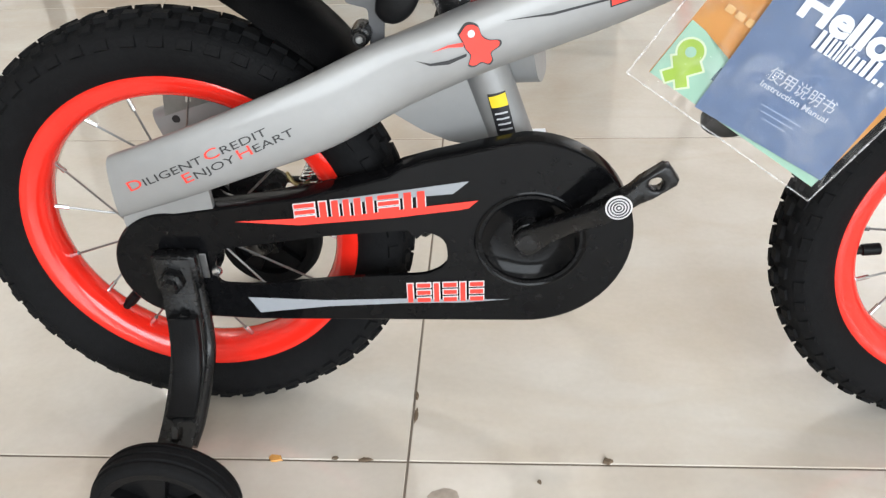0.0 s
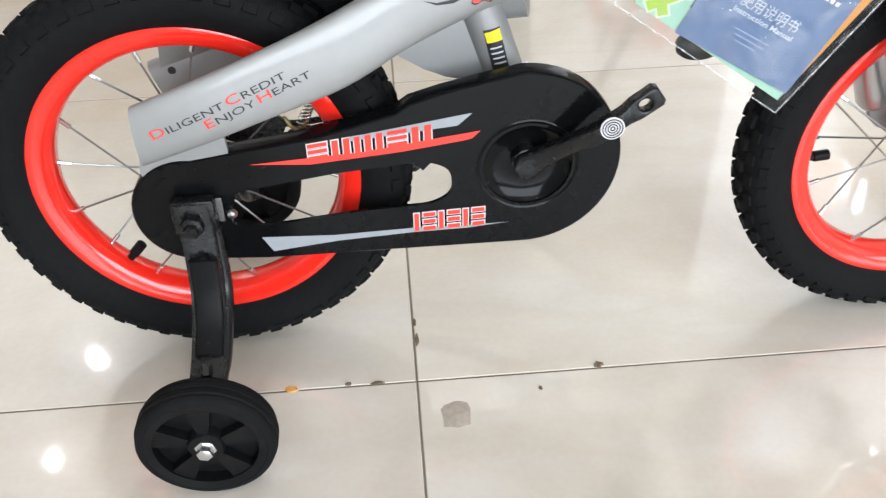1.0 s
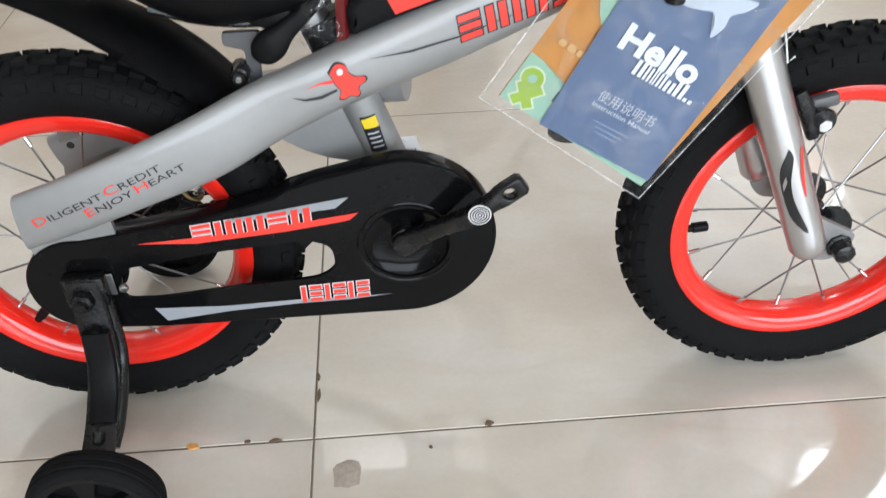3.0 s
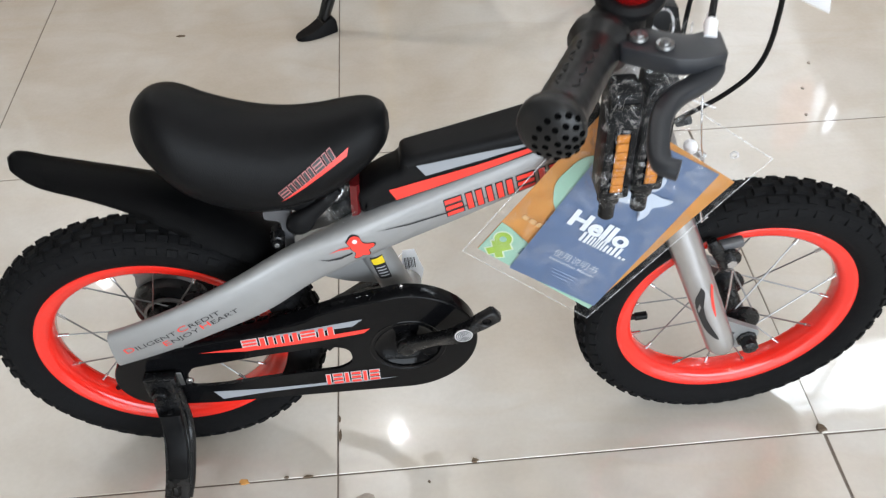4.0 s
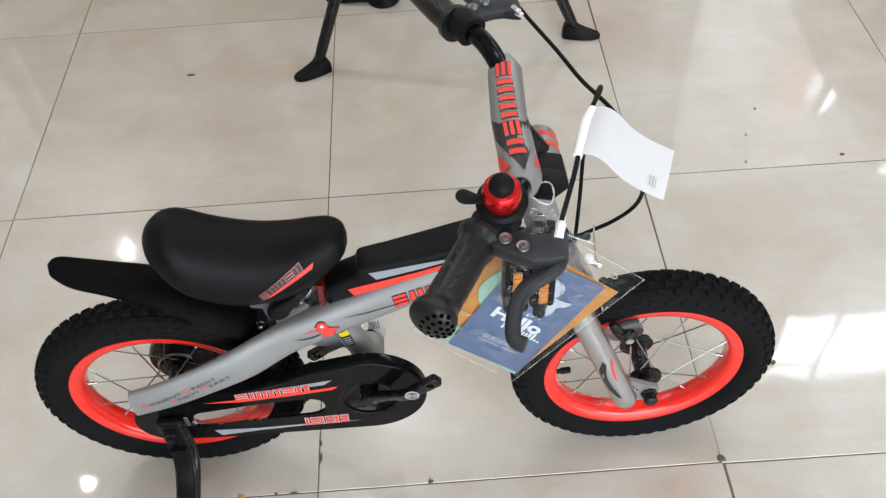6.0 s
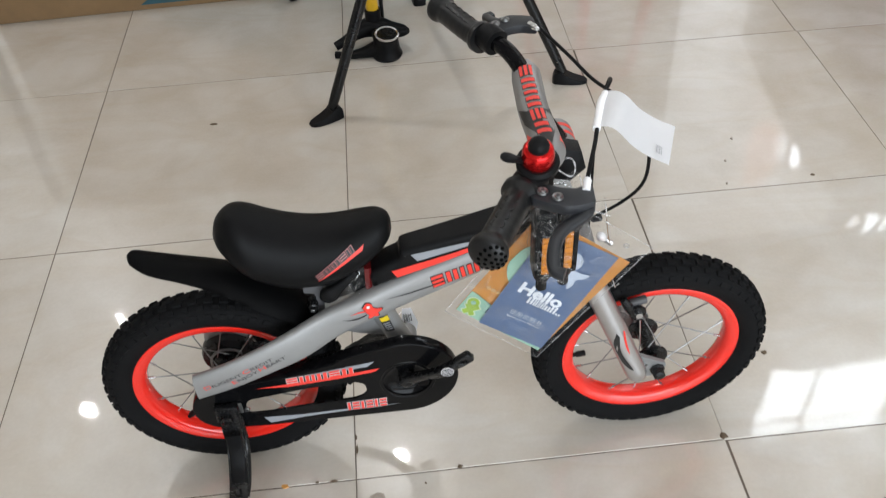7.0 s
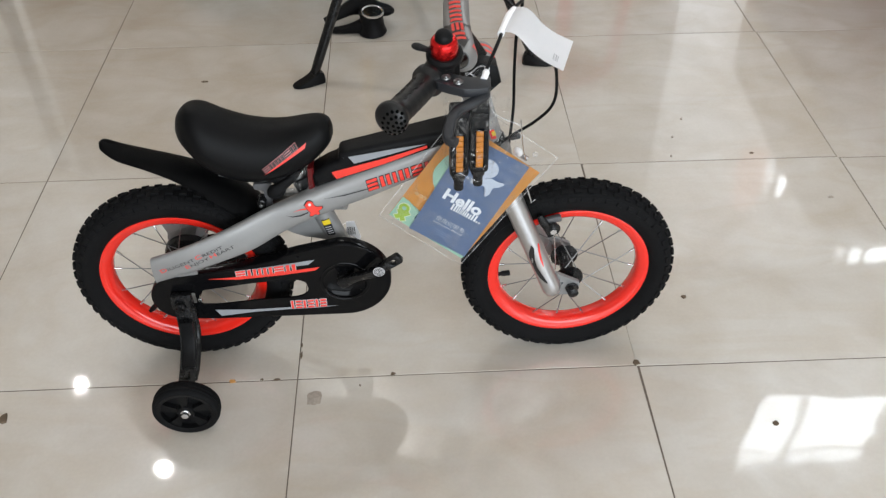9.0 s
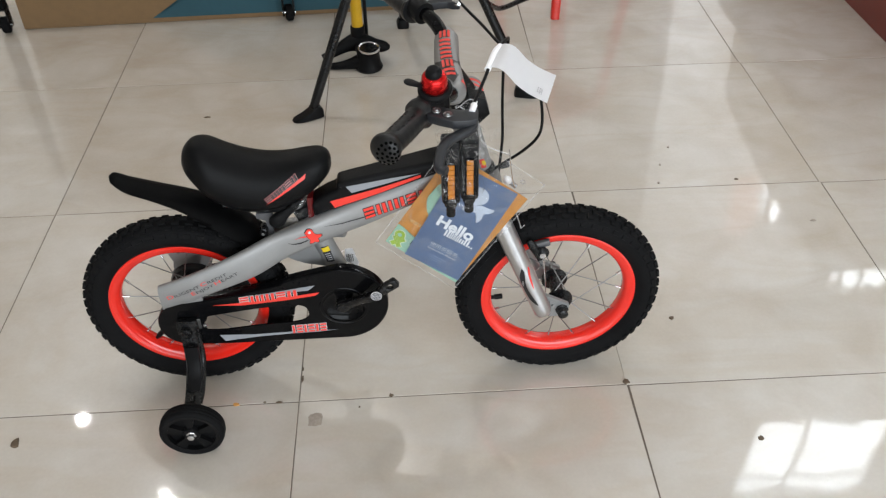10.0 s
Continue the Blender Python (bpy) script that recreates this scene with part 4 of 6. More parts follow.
# training wheels on bent flat arms
def training_wheel(side):
    y = lambda v: YC + side * (v - YC)
    arm_line = [(-0.167, y(0.016), 0.197), (-0.1665, y(0.013), 0.158), (-0.167, y(0.003), 0.115), (-0.167, y(-0.030), 0.088), (-0.168, y(-0.066), 0.070), (-0.169, y(-0.077), 0.048)]
    rings = []
    for k, at in enumerate(spline(arm_line, 5)):
        rings.append([Vector(at) + Vector((dx, side * dy, 0)) for dx, dy in ((-0.0135, -0.003), (0.0115, -0.003), (0.0135, -0.001), (0.0135, 0.003), (-0.0115, 0.003), (-0.0135, 0.001))])
    arm = part("training_arm", skin(rings), DARK_STEEL, bike, "black bent steel arm of a training wheel", 50)
    part("stay", tube(spline([(-0.156, y(0.024), 0.197), (-0.154, y(0.020), 0.150), (-0.1535, y(0.010), 0.110), (-0.1545, y(-0.030), 0.082), (-0.158, y(-0.052), 0.070)], 5), 0.0055, 10), DARK_STEEL, arm)
    part("bracket", brick((-0.167, y(0.020), 0.184), (0.034, 0.012, 0.030), None, 0.002), DARK_STEEL, arm)
    part("washer_plate", brick((-0.1655, y(0.0262), 0.1830), (0.0395, 0.0016, 0.0220), None, 0.0004, None, 1), SPOKE_STEEL, arm, "bright notched washer plate")
    part("sleeve", loft([((q.x + 0.0012, q.y - side * 0.0045, q.z), 0.009, 0.0225) for q in spline([(-0.1665, y(0.0095), 0.150), (-0.1668, y(0.003), 0.122), (-0.167, y(-0.012), 0.099), (-0.1672, y(-0.034), 0.0855)], 4)], 16, 6), PLASTIC, arm)
    part("axle_nut", tube([(-0.168, y(0.012), 0.181), (-0.168, y(0.004), 0.181), (-0.168, y(0.003), 0.181), (-0.168, y(-0.002), 0.181)], [0.0095, 0.0095, 0.006, 0.0055], 6), DARK_STEEL, arm)
    part("arm_bolt", cylinder((-0.164, y(0.008), 0.150), (-0.164, y(0.002), 0.150), 0.0045, 6), DARK_STEEL, arm)
    part("arm_bolt", cylinder((-0.1675, y(-0.047), 0.085), (-0.1675, y(-0.054), 0.079), 0.0045, 6), DARK_STEEL, arm)
    cy, r, z = y(-0.095), 0.0545, 0.0545
    c = Vector((-0.1655, cy, z))
    tyre = [(0.047, 0.014), (0.050, 0.0135), (0.0525, 0.0115), (0.0535, 0.008), (0.0525, 0.0072), (0.0525, 0.0062), (0.0542, 0.0052), (0.0542, 0.0012), (0.0530, 0.0006), (0.0530, -0.0006), (0.0542, -0.0012), (0.0542, -0.0052), (0.0525, -0.0062), (0.0525, -0.0072), (0.0535, -0.008), (0.0525, -0.0115), (0.050, -0.0135), (0.047, -0.014), (0.043, -0.009), (0.043, 0.009)]
    wh = part("training_wheel", lathe(tyre, c, (0, 1, 0), 56), RUBBER, bike, "small black training wheel with a ribbed tread")
    part("web", lathe([(0.0, 0.004), (0.044, 0.002), (0.044, -0.002), (0.0, -0.002)], c, (0, 1, 0), 48, False), PLASTIC, wh, "black plastic wheel web")
    part("collar", lathe([(0.040, -0.012), (0.0465, -0.0135), (0.0465, 0.0135), (0.040, 0.012)], c, (0, 1, 0), 48), PLASTIC, wh)
    spoke_bm = bmesh.new()
    for k in range(5):
        a0 = 2 * math.pi * k / 5 + 0.31
        outer, inner = 0.24, 0.30
        pts = [(0.012, a0 - inner), (0.0425, a0 - outer), (0.0425, a0 - outer / 3), (0.0425, a0 + outer / 3), (0.0425, a0 + outer), (0.012, a0 + inner)]
        slab([(c.x + q * math.cos(a), c.z + q * math.sin(a)) for q, a in pts], c.y - 0.0105, c.y + 0.0105, (), spoke_bm)
    part("spoke_plate", spoke_bm, PLASTIC, wh, "black plastic spokes")
    part("hub_cap", lathe([(0.0, -0.0125), (0.013, -0.0125), (0.0145, -0.0105), (0.0145, 0.0125), (0.0, 0.0125)], c, (0, 1, 0), 32, False), PLASTIC, wh)
    e = c.y - side * 0.0125
    part("wheel_nut", tube([(c.x, e, c.z), (c.x, e - side * 0.001, c.z), (c.x, e - side * 0.0015, c.z), (c.x, e - side * 0.007, c.z), (c.x, e - side * 0.0075, c.z)], [0.0085, 0.0085, 0.0062, 0.0062, 0.005], 6), CHROME, wh, "bright hexagon nut")


training_wheel(1)
training_wheel(-1)

# ---- fork, front brake ----
YF = FRONT.y


def fork_leg(side):
    y = YF - side * 0.052
    splay = 1.0 if side > 0 else 0.85
    rows = [(0.343, YF - side * 0.030, 0.412), (0.3555, YF - side * 0.0425 * splay, 0.385), (0.3699, YF - side * 0.0473 * splay, 0.350), (0.4065, YF - side * 0.0571 * splay, 0.2608), (0.4345, YF - side * 0.0646 * splay, 0.1925)]
    line = spline(rows, 6)
    radii = [0.0170 - 0.0016 * k / (len(line) - 1) for k in range(len(line))]
    tip = (line[-1] - line[-2]).normalized()
    line += [line[-1] + tip * 0.006, line[-1] + tip * 0.010]
    radii += [0.0125, 0.005]
    leg = part("fork_leg", tube(line, radii, 24), FORK_SILVER, bike, "silver fork leg with a red and black flash", 60)
    part("fork_dropout", slab(rounded([(0.424, 0.216), (0.440, 0.214), (0.470, 0.197), (0.484, 0.190), (0.480, 0.172), (0.464, 0.163), (0.440, 0.166), (0.430, 0.176)], 0.006), y + side * 0.0005, y + side * 0.0070,
                              [arc(0.441, 0.2035, 0.0022, 0, 320, 8), arc(0.4475, 0.197, 0.0022, 0, 320, 8), arc(0.453, 0.190, 0.0022, 0, 320, 8)]), SILVER, leg, "silver slotted dropout")
    part("axle_nut", tube([(FRONT.x + 0.001, y + side * 0.004, FRONT.z), (FRONT.x + 0.001, y - side * 0.002, FRONT.z), (FRONT.x + 0.001, y - side * 0.003, FRONT.z), (FRONT.x + 0.001, y - side * 0.014, FRONT.z), (FRONT.x + 0.001, y - side * 0.016, FRONT.z)], [0.0115, 0.0115, 0.0092, 0.0092, 0.006], 8), DARK_STEEL, leg, "black capped axle nut")
    return leg


fork = fork_leg(1)
fork_leg(-1)
part("front_axle", cylinder((FRONT.x - 0.002, YF - 0.05, FRONT.z), (FRONT.x - 0.002, YF + 0.05, FRONT.z), 0.0045, 12), CHROME, bike)
bpy.context.view_layer.update()
part("fork_flash", drape(cutout(smooth_outline(((0.3935, 0.2927), (0.3988, 0.2851), (0.3997, 0.2700), (0.4069, 0.2464), (0.4246, 0.2162), (0.4102, 0.2266), (0.3988, 0.2493), (0.3916, 0.2719)))), fork, 0.0006, 1), BLACK_DECAL, fork)
part("fork_flash", drape(cutout(smooth_outline(((0.4042, 0.2936), (0.4072, 0.2894), (0.4095, 0.2756), (0.4162, 0.2493), (0.4102, 0.2618), (0.4059, 0.2784)))), fork, 0.0006, 1), RED_DECAL, fork)
part("fork_crown", loft([((0.338, YF, 0.432), 0.050, 0.046), ((0.343, YF, 0.418), 0.078, 0.046), ((0.349, YF, 0.403), 0.104, 0.040), ((0.353, YF, 0.392), 0.104, 0.034)], 24, 3), SILVER, bike, "silver fork crown")
part("head_tube", cylinder((0.331, YC, 0.440), (0.304, YC, 0.535), 0.0205, 28, bevel=0.002), SILVER, bike, "silver head tube")
sign = part("head_sticker", brick((0.3345, YC - 0.0208, 0.458), (0.008, 0.0012, 0.016), Matrix.Rotation(radians(-16), 3, "Y"), 0.0004, None, 1), RED_DECAL, bike, "small red and yellow sticker on the head tube")
part("sticker_patch", brick((0.3360, YC - 0.0216, 0.460), (0.0055, 0.0008, 0.008), Matrix.Rotation(radians(-16), 3, "Y"), 0.0003, None, 1), YELLOW, sign)
for p, q in (((0.3335, YC, 0.430), (0.3305, YC, 0.441)), ((0.304, YC, 0.534), (0.300, YC, 0.549))):
    part("headset_cup", cylinder(p, q, 0.024, 24, bevel=0.003), DARK_STEEL, bike)
part("steerer", cylinder((0.301, YC, 0.545), (0.282, YC, 0.612), 0.0145, 20), DARK_STEEL, bike)


def brake_arm(side):
    y = YF - side * 0.034
    arm = part("brake_arm", loft([((0.409, y - side * 0.001, 0.322), 0.007, 0.010), ((0.416, y - side * 0.002, 0.310), 0.010, 0.014), ((0.424, y, 0.295), 0.011, 0.013), ((0.430, y, 0.280), 0.009, 0.010)], 14, 3), DARK_STEEL, bike, "black brake arm")
    part("brake_pad", brick((0.428, YF - side * 0.029, 0.308), (0.036, 0.010, 0.011), Matrix.Rotation(radians(-14), 3, "Y"), 0.003), GREY_PLASTIC, arm, "grey brake block on the rim")
    part("pad_washer", lathe([(0.004, 0.0), (0.011, 0.0), (0.012, 0.002), (0.011, 0.006), (0.004, 0.006)], (0.432, y - side * 0.006, 0.296), (0, side, 0), 20), DARK_STEEL, arm)
    part("pad_bolt", cylinder((0.432, y - side * 0.012, 0.296), (0.432, y, 0.296), 0.0055, 6), CHROME, arm, "bright bolt")


brake_arm(1)
brake_arm(-1)
part("brake_spring", tube([(0.4335, YF - 0.047, 0.289), (0.4365, YF - 0.047, 0.262), (0.440, YF - 0.045, 0.232), (0.441, YF - 0.044, 0.214)], 0.0010, 6), CHROME, bike)
part("brake_wire", tube([(0.375, 0.040, 0.418), (0.384, 0.040, 0.386), (0.396, 0.042, 0.345), (0.402, 0.044, 0.349)], 0.0012, 6), CHROME, bike, "bent steel brake wire")

# ---- handlebar ----
bar = part("handlebar", tube([(0.2815, 0.174, 0.6300), (0.2835, 0.167, 0.6255)] + spline([(0.2855, 0.158, 0.622), (0.284, 0.125, 0.621), (0.2825, YC, 0.620), (0.284, 0.040, 0.621), (0.2855, 0.000, 0.622)], 6) + [(0.2840, -0.011, 0.6255), (0.2815, -0.020, 0.6300)], [0.0115, 0.0155] + [0.0185] * 25 + [0.0155, 0.0115], 28), SILVER, bike, "fat silver handlebar with red and black print")
for side, name in ((1, "near"), (-1, "far")):
    y = lambda v: v if side > 0 else 0.136 - v
    part("bar_end", tube(spline([(0.2855, y(0.004), 0.622), (0.281, y(-0.020), 0.630), (0.266, y(-0.050), 0.643), (0.243, y(-0.085), 0.6445), (0.218, y(-0.125), 0.6410)], 7), 0.0105, 18), GLOSS_BLACK, bike, "glossy black bent bar end")
    gl = spline([(0.2400, y(-0.0845), 0.6430), (0.2250, y(-0.111), 0.6415), (0.2080, y(-0.143), 0.6430), (0.1928, y(-0.1711), 0.6450)], 8)
    rad = [0.0205 if k < 3 else 0.0158 + 0.0002 * math.sin(k * 2.1) for k in range(len(gl))]
    rad[-4:] = [0.0165, 0.0190, 0.0203, 0.0200]
    grip = part("grip", tube(gl, rad, 24), GRIP_RUBBER, bike, "black ribbed rubber grip with a pitted end", 60)
    out = (gl[-1] - gl[-3]).normalized()
    aside = out.cross(Vector((0, 0, 1))).normalized()
    dome = [(0.0200 * math.cos(0.1745 * k), 0.0088 * math.sin(0.1745 * k)) for k in range(9)]
    part("grip_end", tube([gl[-1] + out * lift for r, lift in dome], [r for r, lift in dome], 28), GRIP_RUBBER, grip, "domed end of the grip", 60)
    # black caps paint the shaded holes on the half of the dome that turns forward
    pole = (out * 0.72 - aside * 0.62 * side - Vector((0, 0, 0.25))).normalized()
    across = pole.cross(out).normalized()
    along = across.cross(pole)
    pit = mesh_of("grip_pit", lathe([(0.0, 0.0004), (0.0016, 0.0004), (0.0020, 0.0), (0.0, -0.001)], (0, 0, 0), (0, 0, 1), 10, False), PIT)
    for turn, count in ((0.0, 1), (0.34, 6), (0.68, 11), (1.02, 15)):
        for k in range(count):
            a = 2 * math.pi * (k + turn) / count
            u = pole * math.cos(turn) + (across * math.cos(a) + along * math.sin(a)) * math.sin(turn)
            lift = u.dot(out)
            if lift < 0.10:
                continue
            flat_u = u - out * lift
            normal = (flat_u / 0.0200 + out * lift / 0.0088).normalized()
            piece("grip_pit", pit, grip, Matrix.Translation(gl[-1] + flat_u * 0.0200 + out * lift * 0.0088) @ normal.to_track_quat("Z", "Y").to_matrix().to_4x4())
    for k in range(4):
        p = gl[8 + 3 * k]
        for s in (-1, 1):
            place = p + aside * s * 0.0042 + Vector((0, 0, 0.0154))
            part("grip_rib", tube(spline([place + out * 0.0045, place + aside * s * 0.0030 + out * 0.001, place + aside * s * 0.0016 - out * 0.0045], 4), 0.0006, 6), GRIP_RUBBER, grip)
    # brake lever with its bracket
    plan = [(0.246, -0.082), (0.262, -0.085), (0.281, -0.0935), (0.293, -0.0955), (0.300, -0.0925), (0.3120, -0.0915), (0.3095, -0.1185), (0.294, -0.1230), (0.278, -0.1240), (0.262, -0.1165), (0.246, -0.1060)]
    body_bm = slab(rounded([(px, y(py)) for px, py in plan], 0.004), 0.6395, 0.6515)
    for v in body_bm.verts:
        v.co = Vector((v.co.x, v.co.z, v.co.y + 0.05 * min(0, 0.27 - v.co.x)))
    bmesh.ops.recalc_face_normals(body_bm, faces=body_bm.faces[:])
    bmesh.ops.bevel(body_bm, geom=[e for e in body_bm.edges if len(e.link_faces) == 2 and e.calc_face_angle(0) > 1.2], offset=0.0018, segments=2, affect="EDGES", profile=0.5)
    lever = part("lever_bracket", body_bm, GREY_LEVER, bike, "dark grey brake lever bracket")
    part("lever_clamp", tube([(0.255, y(-0.066), 0.6450), (0.247, y(-0.079), 0.6472), (0.241, y(-0.088), 0.6480)], [0.0175, 0.0180, 0.0150], 22), PLASTIC, lever)
    blade = spline([(0.300, y(-0.100), 0.6400), (0.3035, y(-0.110), 0.6385), (0.300, y(-0.1195), 0.6370), (0.289, y(-0.1275), 0.6350), (0.275, y(-0.1350), 0.6325), (0.2655, y(-0.145), 0.6295), (0.2600, y(-0.158), 0.6255), (0.2570, y(-0.172), 0.6215), (0.2585, y(-0.180), 0.6190), (0.2660, y(-0.1845), 0.6180)], 5)
    rings = []
    for k, p in enumerate(blade):
        ahead = (blade[min(k + 1, len(blade) - 1)] - blade[max(k - 1, 0)]).normalized()
        sidev = ahead.cross(Vector((0, 0, 1))).normalized()
        w = 0.0074 - 0.0010 * k / len(blade)
        rings.append([p + sidev * w * math.copysign(abs(math.cos(a)) ** 0.6, math.cos(a)) + Vector((0, 0, 1)) * 0.0050 * math.copysign(abs(math.sin(a)) ** 0.6, math.sin(a)) for a in (2 * math.pi * j / 12 for j in range(12))])
    part("brake_lever", skin(rings), GREY_LEVER, lever, "dark grey curved brake lever", 60)
    # solid black inlay that paints the shade inside the slot
    part("lever_slot", loft([((0.3005, y(-0.1165), 0.6412), 0.003, 0.002), ((0.2975, y(-0.1190), 0.6410), 0.005, 0.002), ((0.2930, y(-0.1220), 0.6405), 0.003, 0.002)], 12, 2.2), PIT, lever)
    for nx, ny, nz in ((0.2583, -0.1000, 0.6538), (0.2721, -0.1093, 0.6530)):
        part("lever_screw", lathe([(0.0, 0.003), (0.003, 0.003), (0.0034, 0.0015), (0.0055, 0.002), (0.006, 0.0), (0.0, -0.003)], (nx, y(ny), nz - 0.001), (0, 0, 1), 16, False), SPOKE_STEEL, lever, "bright socket screw")
        # darker disc on the head paints the shaded socket
        part("screw_socket", cylinder((nx, y(ny), nz + 0.0019), (nx, y(ny), nz + 0.0024), 0.0020, 6), GREY_PLASTIC, lever)
    # the near chrome adjuster is plain white, its sheen put into the colour
    part("adjuster", tube([(0.303, y(-0.100), 0.6480), (0.3055, y(-0.092), 0.6500), (0.307, y(-0.087), 0.6510), (0.3075, y(-0.085), 0.6515), (0.3090, y(-0.080), 0.6525)], [0.0045, 0.0040, 0.0045, 0.0032, 0.0030], 14), CHROME if side < 0 else PAPER, lever, "bright cable adjuster")
bpy.context.view_layer.update()


def bar_centre(y):
    bend = ((y - YC) / 0.085) ** 2
    return Vector((0.2825 + 0.003 * bend, y, 0.620 + 0.002 * bend))


def on_bar(u, v):
    """A place on the bar's upper near face: u runs along the bar from its far end, v round it, in metres."""
    a = v / 0.0185
    c = bar_centre(0.168 - u)
    return c + Vector((0.0192 * math.sin(a), 0, 0.0192 * math.cos(a)))


def bar_patch(points, mat, name, lift=0.992):
    bm = bmesh.new()
    bm.faces.new([bm.verts.new((x, y, 0)) for x, y in points])
    bmesh.ops.triangulate(bm, faces=bm.faces[:])
    bmesh.ops.subdivide_edges(bm, edges=bm.edges[:], cuts=6, use_grid_fill=True)
    for v in bm.verts:
        q = on_bar(v.co.x, v.co.y)
        centre = bar_centre(q.y)
        v.co = centre + (q - centre) * lift
    part(name, bm, mat, bar)


for sizes in mark_bars((1.24, 1.18, 0.36, 1.18, 1.24, 1.24), 0.0155, WORD_BARS, 0.06, 0.36):
    for (x0, x1, z0, z1), mat, lift in zip(sizes, (BLACK_DECAL, RED_DECAL), (1.004, 1.02)):
        x0, x1 = 0.0145 + 1.08 * x0, 0.0145 + 1.08 * x1
        bar_patch([(x0, z0 - 0.0095), (x1, z0 - 0.0095), (x1, z1 - 0.0095), (x0, z1 - 0.0095)], mat, "mark_bar", lift)
bar_patch([(0.086, -0.025), (0.103, -0.013), (0.105, 0.0), (0.120, 0.0), (0.120, -0.022)], BLACK_DECAL, "bar_print", 0.984)
bar_patch([(0.086, 0.025), (0.103, 0.013), (0.105, 0.0), (0.120, 0.0), (0.120, 0.022)], BLACK_DECAL, "bar_print", 0.988)
bar_patch([(0.120, -0.022), (0.140, -0.014), (0.176, 0.0), (0.140, 0.014), (0.120, 0.022)], BLACK_DECAL, "bar_print", 0.993)
bar_patch([(0.136, 0.024), (0.166, 0.012), (0.166, 0.034), (0.150, 0.034)], RED_DECAL, "bar_print")
bar_patch([(0.136, -0.024), (0.166, -0.012), (0.166, -0.034), (0.150, -0.034)], RED_DECAL, "bar_print")
# stem in front of the bar, a silver sleeve and a black clamp
stem = part("stem_sleeve", lathe([(0.0, -0.030), (0.0200, -0.030), (0.0212, -0.027), (0.0212, 0.014), (0.0200, 0.017), (0.0, 0.017)], (0.3165, 0.103, 0.5610), (0, 1, 0), 32, False), SILVER, bike, "silver stem sleeve with red print")
for at in (0.092, 0.107):
    part("stem_print", lathe([(0.0210, -0.0028), (0.0217, -0.0028), (0.0217, 0.0028), (0.0210, 0.0028)], (0.3165, at, 0.5610), (0, 1, 0), 32), RED_DECAL, stem)
part("stem_clamp", lathe([(0.0, -0.016), (0.019, -0.016), (0.0255, -0.012), (0.0255, 0.012), (0.022, 0.016), (0.0, 0.016)], (0.3175, 0.061, 0.5620), (0, 1, 0), 6, False), PLASTIC, bike, "black hexagonal stem clamp")
part("stem_neck", cylinder((0.3165, YC, 0.5640), (0.2835, YC, 0.614), 0.016, 20), DARK_STEEL, bike)
part("cable_tie", tube([Vector((0.303 + 0.014 * math.cos(a), 0.004 + 0.012 * math.sin(a), 0.596 + 0.006 * math.sin(2 * a))) for a in (2 * math.pi * k / 28 for k in range(28))], 0.0010, 6, None, False, True), SEAM, bike, "clear cable tie")

# bell on the near bar end
BELL, UP = Vector((0.2585, -0.0690, 0.6640)), Vector((-0.05, -0.28, 0.95)).normalized()
part("bell_base", lathe([(0.0, -0.004), (0.019, -0.004), (0.0225, 0.000), (0.0225, 0.005), (0.0190, 0.008), (0.0, 0.008)], BELL, UP, 32, False), PLASTIC, bike, "black bell base")
bell = part("bell", lathe([(0.0, 0.007), (0.0155, 0.007), (0.0168, 0.010), (0.0168, 0.018), (0.0158, 0.0250), (0.0130, 0.0290), (0.0, 0.0300)], BELL, UP, 40, False), RED_METAL, bike, "shiny metallic red bell", 60)
part("bell_button", lathe([(0.0, 0.0285), (0.0108, 0.0285), (0.0110, 0.0320), (0.0090, 0.0370), (0.0050, 0.0395), (0.0, 0.0400)], BELL, UP, 28, False), PLASTIC, bell, "black dome button", 70)
part("bell_lever", loft(smooth_stations([(*(BELL + Vector(d)), w, h) for d, w, h in (((-0.012, -0.003, 0.008), 0.009, 0.006), ((-0.020, -0.005, 0.012), 0.009, 0.006), ((-0.026, -0.006, 0.015), 0.014, 0.005), ((-0.032, -0.006, 0.017), 0.017, 0.005), ((-0.037, -0.006, 0.018), 0.013, 0.004), ((-0.0395, -0.006, 0.018), 0.004, 0.003))], 4), 18, 2.2), PLASTIC, bell, "black thumb lever", 70)
part("bell_clamp", brick((0.262, -0.060, 0.644), (0.030, 0.026, 0.034), Matrix.Rotation(radians(12), 3, "Z"), 0.008), PLASTIC, bell)

# cables
part("rear_brake_cable", tube(spline([(0.3075, -0.085, 0.654), (0.3256, -0.0376, 0.663), (0.3445, 0.0204, 0.6693), (0.3654, 0.0645, 0.6661), (0.3705, 0.0885, 0.649), (0.3662, 0.0945, 0.608), (0.368, 0.112, 0.536), (0.370, 0.115, 0.4678), (0.3600, 0.075, 0.4250)], 8), 0.0023, 10), PLASTIC, bike, "black brake cable")
part("front_brake_cable", tube(spline([(0.3090, 0.229, 0.6525), (0.318, 0.212, 0.648), (0.342, 0.170, 0.637), (0.362, 0.130, 0.628), (0.384, 0.078, 0.630), (0.4065, 0.038, 0.609), (0.4185, 0.047, 0.560), (0.4195, 0.060, 0.5115), (0.398, 0.066, 0.4790), (0.358, 0.0765, 0.4420), (0.340, 0.070, 0.428)], 8), 0.0023, 10), PLASTIC, bike, "black brake cable")
part("cable_clip", cylinder((0.3745, 0.073, 0.448), (0.3660, 0.080, 0.4405), 0.0045, 10), GREY_LEVER, bike)
